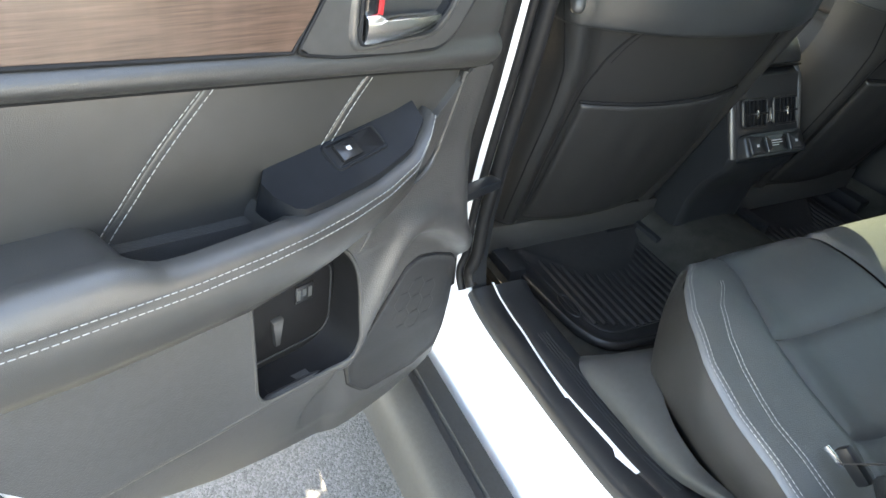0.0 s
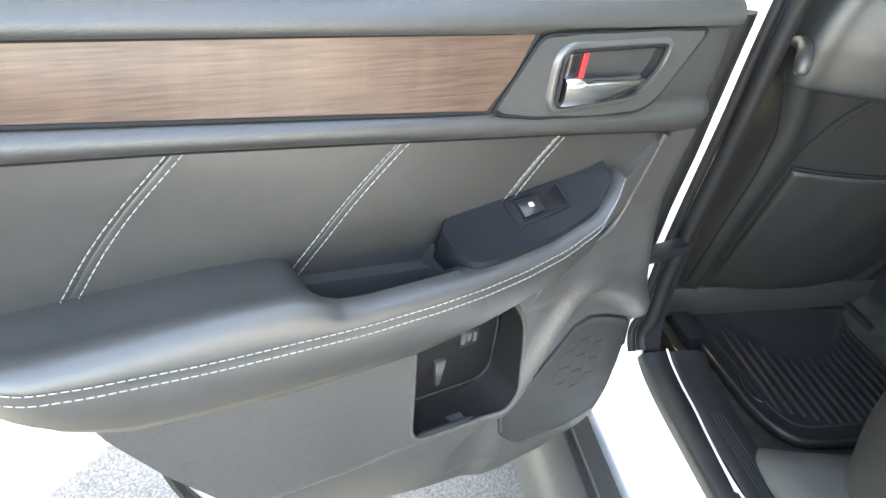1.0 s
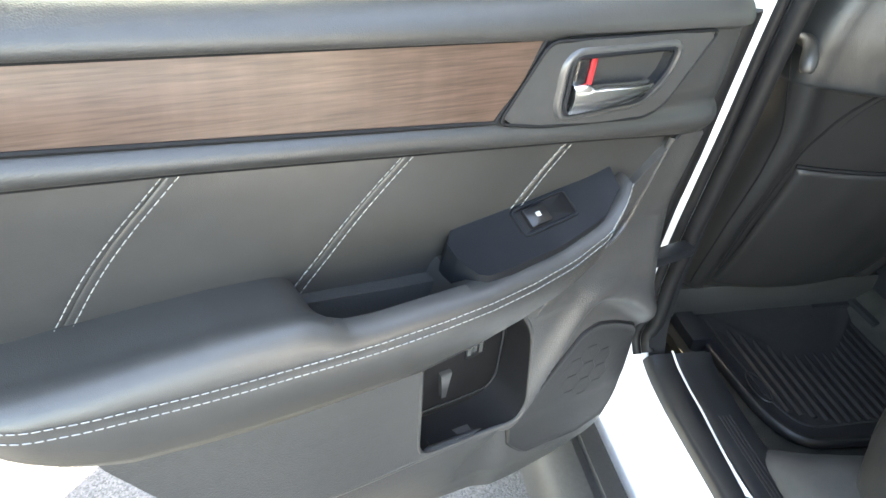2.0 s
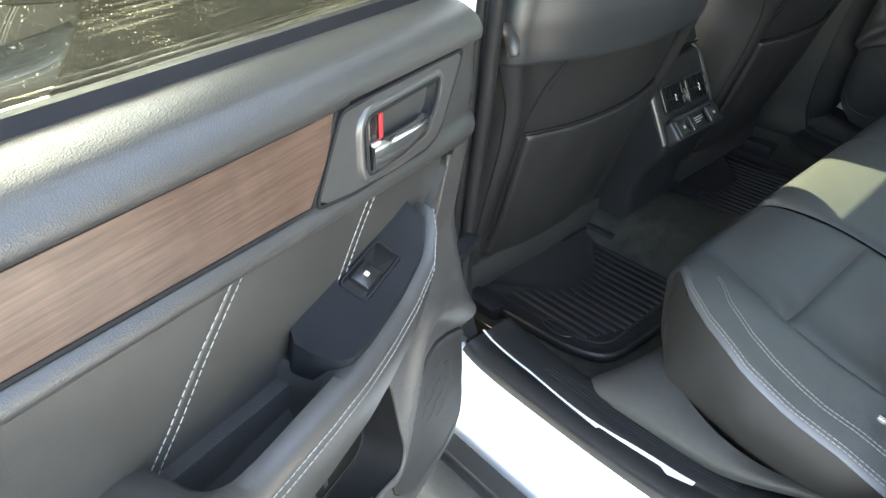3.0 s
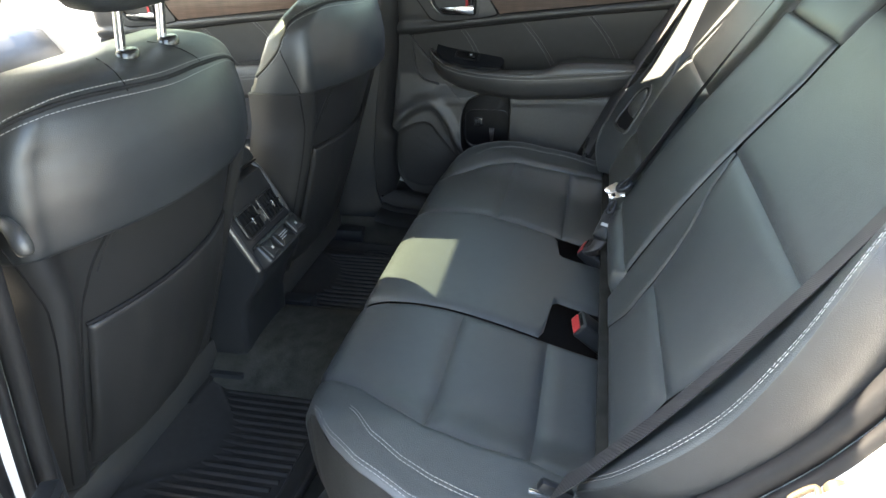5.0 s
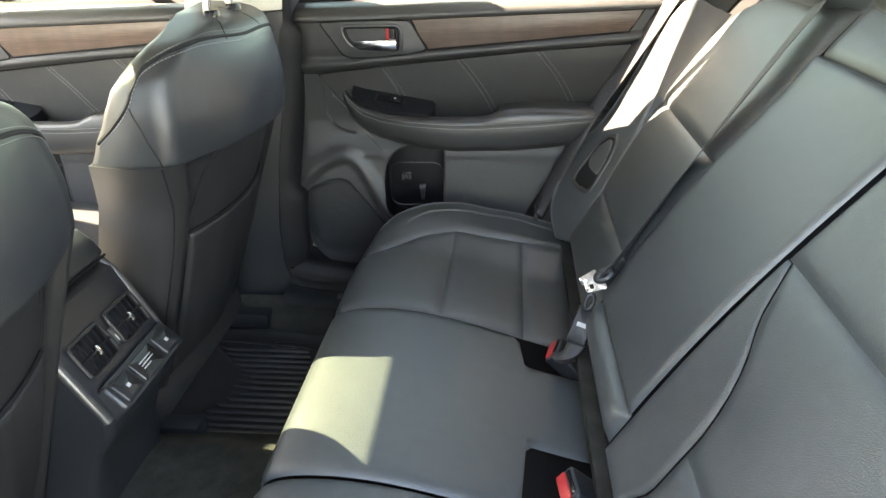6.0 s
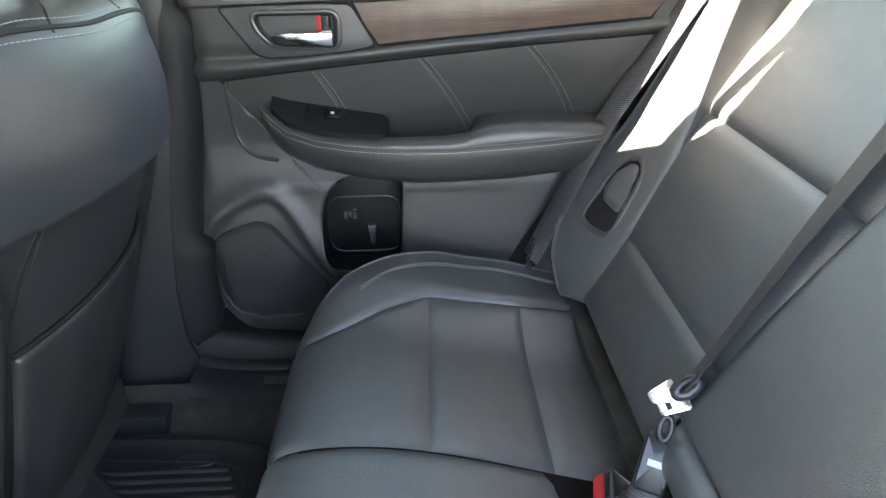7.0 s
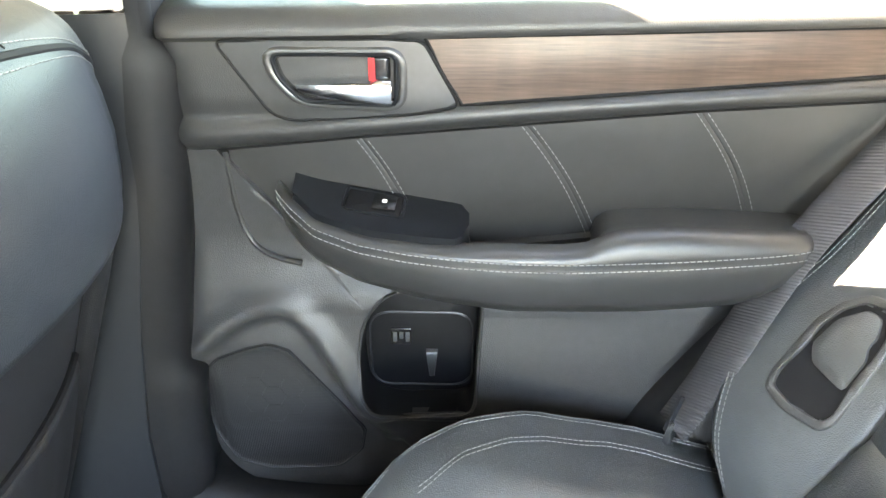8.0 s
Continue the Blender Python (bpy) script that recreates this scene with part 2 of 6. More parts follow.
def asphalt_material():
    """Worn asphalt: pale stone chips in a darker binder."""
    m = material("worn_asphalt", (0.2, 0.2, 0.2), 0.85, vary=0.1)
    nodes, links = m.node_tree.nodes, m.node_tree.links
    bsdf = nodes["Principled BSDF"]
    co, cell, big, ramp, mul = nodes.new("ShaderNodeTexCoord"), nodes.new("ShaderNodeTexVoronoi"), nodes.new("ShaderNodeTexNoise"), nodes.new("ShaderNodeValToRGB"), nodes.new("ShaderNodeMix")
    cell.inputs["Scale"].default_value, big.inputs["Scale"].default_value = 260, 2.2
    big.inputs["Detail"].default_value = 6
    sep = nodes.new("ShaderNodeSeparateColor")
    ramp.color_ramp.elements[0].color, ramp.color_ramp.elements[1].color = (0.050, 0.051, 0.053, 1), (0.125, 0.125, 0.126, 1)
    ramp.color_ramp.elements[0].position = 0.05
    mul.data_type, mul.blend_type = "RGBA", "MULTIPLY"
    mul.inputs[0].default_value = 0.35
    links.new(co.outputs["Object"], cell.inputs["Vector"]), links.new(co.outputs["Object"], big.inputs["Vector"])
    links.new(cell.outputs[1], sep.inputs[0]), links.new(sep.outputs[0], ramp.inputs[0])
    links.new(ramp.outputs[0], mul.inputs[6]), links.new(big.outputs[0], mul.inputs[7])
    links.new(mul.outputs[2], bsdf.inputs["Base Color"])
    b = nodes.new("ShaderNodeBump")
    b.inputs["Strength"].default_value, b.inputs["Distance"].default_value = 0.6, 0.003
    b.invert = True
    links.new(cell.outputs[0], b.inputs["Height"]), links.new(b.outputs[0], bsdf.inputs["Normal"])
    return m


ASPHALT = asphalt_material()

from mathutils.bvhtree import BVHTree

# ---- building tools ----
FLIP = False   # while True, everything is built for the car's other side (y mirrored)
LINING = False   # while True, parts follow the section of the door lining
LINING_IN = [(0.50, 0.018), (0.70, 0.018), (0.80, 0.020), (0.855, 0.018), (0.875, 0.012), (0.90, 0.003), (0.94, -0.008), (0.98, -0.020), (1.01, -0.027), (1.07, -0.030), (1.12, -0.030)]
LINING_EYE = Vector((0.255, 0.042, 1.172))   # the point from which the lining's outlines were laid out


def lining(co):
    """The lining leans inboard at the window and falls back behind the armrest; each point slides along its line from the layout point."""
    d = interp(co.z, LINING_IN) * min(max((0.775 - co.y) / 0.06, 0), 1)
    if 0.77 < co.z < 0.935:
        edge = min((co.z - 0.77) / 0.02, (0.935 - co.z) / 0.02, 1.0)
        d *= 1 - edge * (1 - min(max((co.y - 0.65) / 0.055, 0), 1))
    return LINING_EYE + (co - LINING_EYE) * (1 + d / (co.y - LINING_EYE.y))


def part(name, bm, mat, parent=None, label="", angle=50.0, weld=True):
    """Links a bmesh as one mesh object, under a thing or a part where one is given."""
    if weld:
        bmesh.ops.remove_doubles(bm, verts=bm.verts, dist=1e-5)
    bmesh.ops.recalc_face_normals(bm, faces=bm.faces)
    if LINING:
        for v in bm.verts:
            v.co = lining(v.co)
    if FLIP:
        for v in bm.verts:
            v.co.y = -v.co.y
        bmesh.ops.reverse_faces(bm, faces=bm.faces)
    me = bpy.data.meshes.new(name)
    bm.to_mesh(me)
    bm.free()
    me.materials.append(mat)
    me.polygons.foreach_set("use_smooth", [True] * len(me.polygons))
    me.set_sharp_from_angle(angle=radians(angle))
    ob = new(name, me)
    if parent:
        ob.parent = parent
    if label:
        tagged(ob, label)
    return ob


def thing(name, label, category, group="", kind="", m=None):
    ob = tagged(new(name), label, category, group, kind)
    ob.empty_display_size = 0.05
    if m is not None:
        ob.matrix_world = m
    return ob


def interp(x, table):
    """Smooth reading of a small table of (x, value) pairs."""
    if x <= table[0][0]:
        return table[0][1]
    for (a, va), (b, vb) in zip(table, table[1:]):
        if x <= b:
            s = (x - a) / (b - a)
            return va + (vb - va) * s
    return table[-1][1]


def curve(points, n, closed=False):
    """n points at even parameter along a Catmull-Rom curve through the given points."""
    pts = [Vector(p) for p in points]
    k = len(pts)
    out = []
    for i in range(n):
        s = i / n * k if closed else i / (n - 1) * (k - 1)
        j = min(int(s), k - 1 if closed else k - 2)
        u = s - j
        if closed:
            a, b, c, d = (pts[(j + o) % k] for o in (-1, 0, 1, 2))
        else:
            b, c = pts[j], pts[j + 1]
            a, d = pts[j - 1] if j else 2 * b - c, pts[j + 2] if j + 2 < k else 2 * c - b
        out.append(0.5 * (2 * b + (c - a) * u + (2 * a - 5 * b + 4 * c - d) * u * u + (3 * b - a - 3 * c + d) * u ** 3))
    return out


def grid_faces(bm, rows, close_u=False, close_v=False):
    """Faces between rows of vertices."""
    m = len(rows)
    for i in range(m if close_v else m - 1):
        a, b = rows[i], rows[(i + 1) % m]
        n = len(a)
        for j in range(n if close_u else n - 1):
            q = (a[j], a[(j + 1) % n], b[(j + 1) % n], b[j])
            if len(set(q)) == 4:
                bm.faces.new(q)


def sheet(fn, nu, nv, thick=0.0, away=(0, 1, 0)):
    """A surface fn(u, v), u and v from 0 to 1; with a thickness it becomes a closed shell towards away."""
    bm = bmesh.new()
    back = Vector(away) * thick
    rows = [[bm.verts.new(fn(i / (nu - 1), j / (nv - 1))) for i in range(nu)] for j in range(nv)]
    grid_faces(bm, rows)
    if thick:
        rear = [[bm.verts.new(v.co + back) for v in row] for row in rows]
        grid_faces(bm, rear)
        for a, b in ((rows[0], rear[0]), (rows[-1], rear[-1]), ([r[0] for r in rows], [r[0] for r in rear]), ([r[-1] for r in rows], [r[-1] for r in rear])):
            grid_faces(bm, [a, b])
    return bm


def loft(rings, caps=True):
    """Closed rings of points joined one after another."""
    bm = bmesh.new()
    rows = [[bm.verts.new(p) for p in ring] for ring in rings]
    grid_faces(bm, rows, close_u=True)
    if caps:
        for ring in (rows[0], rows[-1]):
            mid = bm.verts.new(sum((v.co for v in ring), Vector()) / len(ring))
            for a, b in zip(ring, ring[1:] + ring[:1]):
                bm.faces.new((a, b, mid))
    return bm


def tube(points, radius, sides=8, closed=False, squash=1.0):
    """A round bar along points; radius may be a list."""
    pts = [Vector(p) for p in points]
    n = len(pts)
    rings = []
    up = Vector((0, 0, 1))
    for i, p in enumerate(pts):
        a, b = (pts[i - 1], pts[(i + 1) % n]) if closed else (pts[max(i - 1, 0)], pts[min(i + 1, n - 1)])
        d = (b - a).normalized()
        if i == 0 or squash != 1.0:
            side = d.cross(up if abs(d.z) < 0.95 else Vector((1, 0, 0))).normalized()
        else:   # carried along without twist
            side = (side - d * side.dot(d)).normalized()
        over = side.cross(d)
        r = radius[i] if isinstance(radius, (list, tuple)) else radius
        rings.append([p + r * (math.cos(t) * side + squash * math.sin(t) * over) for t in (2 * math.pi * k / sides for k in range(sides))])
    bm = loft(rings, caps=not closed)
    if closed:
        bm.verts.ensure_lookup_table()
        a = [bm.verts[k] for k in range(sides)]
        b = [bm.verts[(n - 1) * sides + k] for k in range(sides)]
        grid_faces(bm, [b, a], close_u=True)
    return bm


def box(x0, x1, y0, y1, z0, z1, bevel=0.004, segments=2):
    bm = bmesh.new()
    bmesh.ops.create_cube(bm, size=1.0)
    for v in bm.verts:
        v.co = Vector(((x0 + x1) / 2 + v.co.x * (x1 - x0), (y0 + y1) / 2 + v.co.y * (y1 - y0), (z0 + z1) / 2 + v.co.z * (z1 - z0)))
    if bevel:
        bmesh.ops.bevel(bm, geom=bm.edges[:], offset=bevel, segments=segments, affect="EDGES", profile=0.6)
    return bm


def turned(bm, m):
    bm.transform(m)
    return bm


def prism(loop, front, back, bevel=0.002, axis="y"):
    """A plate whose outline is a loop of (a, b): (x, z) for axis y, (x, y) for axis z, (y, z) for axis x; with an eased front edge."""
    def at(p, d):
        return {"y": (p[0], d, p[1]), "z": (p[0], p[1], d), "x": (d, p[0], p[1])}[axis]
    mid = Vector((sum(p[0] for p in loop) / len(loop), sum(p[1] for p in loop) / len(loop)))
    inner = []
    for p in loop:
        w = Vector(p) - mid
        inner.append(mid + w * max(0.0, 1 - bevel / max(w.length, 1e-4)))
    s = 1 if back > front else -1
    rings = [[at(p, back) for p in loop], [at(p, front + s * bevel) for p in loop], [at(Vector(p) * 0.3 + q * 0.7, front + s * bevel * 0.25) for p, q in zip(loop, inner)], [at(q, front) for q in inner]]
    return loft(rings)


def rounded(loop, r, n=4):
    """A polygon with its corners rounded by r."""
    pts = [Vector(p) for p in loop]
    out = []
    for i, p in enumerate(pts):
        a, b = pts[i - 1], pts[(i + 1) % len(pts)]
        ra = min(r, (a - p).length * 0.45)
        rb = min(r, (b - p).length * 0.45)
        p0, p1 = p + (a - p).normalized() * ra, p + (b - p).normalized() * rb
        for k in range(n + 1):
            s = k / n
            out.append((1 - s) ** 2 * p0 + 2 * s * (1 - s) * p + s * s * p1)
    return out


def resample(loop, n):
    """n points at even distance round a closed 2D loop."""
    pts = [Vector(p) for p in loop] + [Vector(loop[0])]
    lens = [0.0]
    for a, b in zip(pts, pts[1:]):
        lens.append(lens[-1] + (b - a).length)
    out = []
    j = 0
    for i in range(n):
        s = lens[-1] * i / n
        while lens[j + 1] < s:
            j += 1
        out.append(pts[j].lerp(pts[j + 1], (s - lens[j]) / max(lens[j + 1] - lens[j], 1e-9)))
    return out


def by_angle(loop, mid, n):
    """n points of a closed loop, one in each direction from mid (the loop is star-shaped about mid)."""
    pts = [Vector(p) - Vector(mid) for p in loop]
    out = []
    for i in range(n):
        d = Vector((math.cos(2 * math.pi * i / n), math.sin(2 * math.pi * i / n)))
        best = None
        for a, b in zip(pts, pts[1:] + pts[:1]):
            e = b - a
            den = d.x * e.y - d.y * e.x
            if abs(den) < 1e-12:
                continue
            t = (a.x * e.y - a.y * e.x) / den
            s = (a.x * d.y - a.y * d.x) / den
            if t > 0 and -1e-6 <= s <= 1 + 1e-6 and (best is None or t > best):
                best = t
        out.append(Vector(mid) + d * (best or 0.001))
    return out


def holed(outer, inner, depth, n=96, rings=10, thick=0.004):
    """A plate in x and z with an opening; depth(x, z) gives its y. The rims are turned back by thick."""
    mid = sum((Vector(p) for p in inner), Vector((0, 0))) / len(inner)
    o, i = by_angle(outer, mid, n), by_angle(inner, mid, n)
    bm = bmesh.new()
    rows = []
    for k in range(rings + 1):
        s = k / rings
        row = []
        for a, b in zip(i, o):
            p = a.lerp(b, s)
            row.append(bm.verts.new((p.x, depth(p.x, p.y), p.y)))
        rows.append(row)
    rows.insert(0, [bm.verts.new(v.co + Vector((0, thick, 0))) for v in rows[0]])
    rows.append([bm.verts.new(v.co + Vector((0, thick, 0))) for v in rows[-1]])
    grid_faces(bm, rows, close_u=True)
    return bm


def pad(base, left, right, v0, v1, puff, rim=0.012, nu=15, nv=15, sink=0.006, out=(0, -1, 0)):
    """An upholstered panel on the surface base(u, v): between u = left(v) and right(v); swollen in the middle, drawn down along its seams."""
    def drop(d):
        d = min(max(d / rim, 0), 1)
        return 1 - (1 - d) ** 2.2
    ease = [0.5 - 0.5 * math.cos(math.pi * k / (nu - 1)) for k in range(nu)]
    easev = [0.5 - 0.5 * math.cos(math.pi * k / (nv - 1)) for k in range(nv)]
    bm = bmesh.new()
    rows = []
    for b in easev:
        v = v0 + (v1 - v0) * b
        l, r = left(v), right(v)
        row = []
        for a in ease:
            u = l + (r - l) * a
            p = Vector(base(u, v))
            du = Vector(base(u + 1e-3, v)) - Vector(base(u - 1e-3, v))
            dv = Vector(base(u, v + 1e-3)) - Vector(base(u, v - 1e-3))
            nrm = du.cross(dv).normalized()
            nrm = nrm if nrm.dot(Vector(out)) > 0 else -nrm
            wu = (Vector(base(r, v)) - Vector(base(l, v))).length
            wv = (Vector(base(u, v1)) - Vector(base(u, v0))).length
            h = drop(wu * a) * drop(wu * (1 - a)) * drop(wv * b) * drop(wv * (1 - b))
            h = h * (puff + sink) - sink + 0.25 * puff * math.sin(math.pi * a) * math.sin(math.pi * b)
            row.append(bm.verts.new(p + nrm * h))
        rows.append(row)
    grid_faces(bm, rows)
    return bm


def dashes(points, length=0.0052, gap=0.0014, radius=0.00050, lift=(0, 0, 0)):
    """A row of stitches along a path: short rounded threads, joined into one mesh."""
    pts = [Vector(p) + Vector(lift) for p in points]
    lens = [0.0]
    for a, b in zip(pts, pts[1:]):
        lens.append(lens[-1] + (b - a).length)

    def at(s):
        for k in range(len(pts) - 1):
            if s <= lens[k + 1]:
                return pts[k].lerp(pts[k + 1], (s - lens[k]) / max(lens[k + 1] - lens[k], 1e-9))
        return pts[-1]
    bm = bmesh.new()
    s = 0.0
    while s + length < lens[-1]:
        a, b = at(s), at(s + length)
        d = (b - a).normalized()
        side = d.cross(Vector((0.3, 0.4, 0.86))).normalized()
        over = side.cross(d)
        rings = []
        for f, k in ((0, 0.45), (0.15, 1), (0.85, 1), (1, 0.45)):
            c = a.lerp(b, f)
            rings.append([bm.verts.new(c + radius * k * (math.cos(t) * side + math.sin(t) * over)) for t in (0, math.pi / 2, math.pi, 3 * math.pi / 2)])
        grid_faces(bm, rings, close_u=True)
        bm.faces.new(rings[0]), bm.faces.new(rings[-1])
        s += length + gap
    return bm


def drape(points, ob, way, lift=0.0006):
    """Lays a line of points on a mesh object's surface, seen along way, raised a little off it."""
    tree = BVHTree.FromPolygons([v.co for v in ob.data.vertices], [p.vertices for p in ob.data.polygons])
    way = Vector(way).normalized()
    out = []
    for p in points:
        p = Vector((p[0], -p[1], p[2])) if FLIP else Vector(p)
        hit = tree.ray_cast(p - way * 0.06, way, 0.12)
        if hit[0] is not None:
            q = hit[0] - way * lift
            out.append(Vector((q.x, -q.y, q.z)) if FLIP else q)
    return out


def strap(points, across, width, thick=0.0014, n=40):
    """A flat belt along points; across: the direction of its width at each point."""
    mid = curve(points, n)
    side = curve(across, n)
    bm = bmesh.new()
    rows = []
    for i, p in enumerate(mid):
        d = (mid[min(i + 1, n - 1)] - mid[max(i - 1, 0)]).normalized()
        s = (side[i] - d * side[i].dot(d)).normalized()
        up = d.cross(s)
        rows.append([bm.verts.new(p + s * width * a + up * thick * b) for a, b in ((-0.5, -0.3), (-0.48, 0.5), (-0.2, 0.62), (0.2, 0.62), (0.48, 0.5), (0.5, -0.3), (0.2, -0.5), (-0.2, -0.5))])
    grid_faces(bm, rows, close_u=True)
    bm.faces.new(rows[0]), bm.faces.new(rows[-1])
    return bm

# ---- ground ----
def ground():
    bm = bmesh.new()
    ring = [Vector((0.5, 0, 0)) + Vector((math.cos(a), math.sin(a), 0)) * r for r in (3, 12, 60, 400) for a in [2 * math.pi * k / 24 for k in range(24)]]
    vs = [bm.verts.new(p) for p in ring]
    grid_faces(bm, [vs[i * 24:(i + 1) * 24] for i in range(4)], close_u=True)
    bm.faces.new(vs[:24])
    return tagged(part("ground", bm, ASPHALT), "worn grey asphalt of a parking area", "asphalt", kind="structure")


ground()

# ---- the car's body: openings, sills, pillars, floor, roof ----
BODY = thing("car_body", "white wagon body with black door seals, open on one side", "car body")
EDGE_X = [(0.43, -0.110), (0.49, -0.130), (0.60, -0.128), (0.75, -0.108), (0.86, -0.086), (1.0, -0.066), (1.1, -0.048), (1.21, -0.020), (1.30, 0.008), (1.38, 0.035), (1.46, 0.080)]
OPENING = [(interp(z, EDGE_X), z) for z in (1.41, 1.30, 1.21, 1.1, 1.0, 0.90, 0.80, 0.70, 0.60, 0.52)] + [(-0.142, 0.470), (-0.112, 0.438), (-0.04, 0.424), (0.08, 0.422), (0.20, 0.424), (0.32, 0.434), (0.42, 0.462), (0.480, 0.525), (0.500, 0.585), (0.530, 0.645),
           (0.595, 0.740), (0.670, 0.820), (0.725, 0.890), (0.765, 0.970), (0.80, 1.08), (0.825, 1.20), (0.82, 1.33), (0.77, 1.42), (0.66, 1.46), (0.45, 1.477), (0.28, 1.476), (0.17, 1.462)]


def side_lean(z):
    return -0.36 * max(0.0, z - 1.08)


def opening_ring(n=150):
    loop = [Vector((p.x, p.y)) for p in curve([(x, z, 0) for x, z in OPENING], n, closed=True)]
    out = []
    for i, p in enumerate(loop):
        d = (loop[(i + 1) % n] - loop[i - 1]).normalized()
        w = Vector((d.y, -d.x))
        if w.dot(p - Vector((0.3, 0.9))) < 0:
            w = -w
        out.append((p, w))
    return out


# roof outline (x, y), bent to set where sun ends on the right bolster
ROOF_SHADE_EDGE = [(-1.06, 0.73), (0.00, 0.755), (0.07, 0.752), (0.105, 0.735), (0.15, 0.690), (0.185, 0.655), (0.24, 0.605), (0.30, 0.580), (0.40, 0.576), (0.48, 0.566), (0.535, 0.550), (0.60, 0.548), (1.1, 0.547)]


def build_side():
    ring = opening_ring()

    def swept(profile, pick=lambda p: True):
        rows = []
        for p, w in ring:
            if pick(p):
                rows.append([Vector((p.x + w.x * o, y + side_lean(p.y + w.y * o), p.y + w.y * o)) for o, y in (profile(p) if callable(profile) else profile)])
        return rows

    def strip(rows, closed):
        bm = bmesh.new()
        grid_faces(bm, [[bm.verts.new(p) for p in r] for r in rows], close_v=closed)
        return bm
    PILLAR_FRONT = -0.165

    def tucked(rows):   # the roof's edge turns in over the doors
        return [[Vector((max(q.x, PILLAR_FRONT) if q.z > 0.5 else q.x, min(q.y, 0.80 if q.x < 0 else 1.0, interp(q.x, [(0.15, 0.67), (0.22, 0.60), (0.30, 0.57), (0.52, 0.545)]) + max(0.0, 1.44 - q.z), 0.80 + max(0.0, q.z - 0.33)), min(max(q.z, 0.27), 1.50))) for q in r] for r in rows]
    part("door_jamb", strip(tucked(swept([(0.000, 0.672), (0.010, 0.690), (0.014, 0.715), (0.020, 0.745), (0.034, 0.775), (0.060, 0.785), (0.105, 0.790), (0.120, 0.800), (0.128, 0.850), (0.140, 0.876), (0.165, 0.888), (0.30, 0.900)])), True), PAINT, BODY, "white painted door opening")
    high = [p.y > 0.446 for p, w in ring]
    first = next(i for i in range(len(ring)) if high[i] and not high[i - 1])
    above = [q for q in ring[first:] + ring[:first] if q[0].y > 0.446]   # the scuff plate covers the seal below
    part("door_seal", tube([(p.x, 0.684 + side_lean(p.y), p.y) for p, w in above], 0.0120, 12), RUBBER, BODY, "black rubber opening seal")
    part("seal_flap", tube([(p.x + w.x * 0.013, 0.700 + side_lean(p.y), p.y + w.y * 0.013) for p, w in above], 0.0080, 10), RUBBER, BODY)
    if not FLIP:   # the closed door's own seal fills the gap round its lining
        corner = lambda p: 0.020 * math.exp(-((p.x + 0.09) / 0.10) ** 2) * (p.y < 0.68)
        part("door_weatherstrip", strip(swept(lambda p: [(o * (1 if p.y < 1.07 else 0.3), y) for o, y in [(0.010, 0.664), (-0.012 - 0.5 * corner(p), 0.668), (-0.030 - corner(p), 0.680), (-0.038 - corner(p), 0.692), (-0.038 - corner(p), 0.704), (-0.034 - corner(p), 0.724), (-0.030 - corner(p), 0.748), (-0.026 - corner(p), 0.785)]], lambda p: p.y < 1.40), False), RUBBER, BODY, "thick black rubber weatherstrip")
    # pillar trim between the doors
    part("b_pillar_trim", sheet(lambda u, v: (interp(0.40 + 0.70 * v, EDGE_X) - 0.004 - 0.24 * u, 0.668 - 0.032 * math.sin(math.pi * min(u * 1.6, 1) * 0.5) - 0.012 * (1 - v), 0.40 + 0.70 * v), 10, 22, 0.03), SATIN, BODY, "black plastic lower pillar trim")
    part("b_pillar_band", sheet(lambda u, v: (interp(0.856 + 0.004 * v, EDGE_X) - 0.012 - 0.085 * u, 0.6645 - 0.032 * math.sin(math.pi * min(u * 0.6, 1) * 0.5), 0.855 + 0.007 * v), 6, 3, 0.004), GREY, BODY)
    part("b_pillar_upper", sheet(lambda u, v: (interp(1.105 + 0.37 * v, EDGE_X) - 0.004 - (0.20 - 0.06 * v) * u, 0.662 - 0.032 * math.sin(math.pi * min(u * 1.6, 1) * 0.5) + side_lean(1.105 + 0.37 * v), 1.105 + 0.37 * v), 10, 12, 0.03), BEIGE, BODY, "ivory upper pillar trim")
    part("b_pillar_outer", sheet(lambda u, v: (-0.110 - 0.075 * u + 0.05 * v, 0.80 + 0.02 * u + side_lean(0.34 + 1.12 * v) * 0.9, 0.34 + 1.12 * v), 5, 14, 0.03), PAINT, BODY, "white pillar between the doors")
    part("b_pillar_gasket", tube([(interp(z, EDGE_X) - 0.022, 0.735, z) for z in (0.46, 0.55, 0.65, 0.75, 0.85, 0.95, 1.05)], 0.018, 8), RUBBER, BODY)
    # rear pillar trim beside the seat
    part("c_pillar_trim", strip(swept([(-0.004, 0.668), (0.012, 0.655), (0.05, 0.640), (0.11, 0.632), (0.17, 0.632)], lambda p: p.x > 0.455 and 0.50 < p.y < 1.42), False), PLASTIC, BODY, "charcoal rear pillar trim")
    # sill: scuff plate, white sill, rocker cladding
    prof = [(0.566, -0.006), (0.582, 0.003), (0.600, 0.005), (0.626, 0.006), (0.637, 0.0055), (0.642, 0.003), (0.650, 0.009), (0.664, 0.0105), (0.682, 0.009), (0.690, 0.005), (0.693, -0.004), (0.694, -0.026)]
    line = curve([(-0.118, 0, 0.444), (-0.085, 0, 0.432), (-0.02, 0, 0.424), (0.10, 0, 0.422), (0.22, 0, 0.425), (0.33, 0, 0.438), (0.42, 0, 0.470), (0.472, 0, 0.53), (0.486, 0, 0.575)], 50)
    rows = []
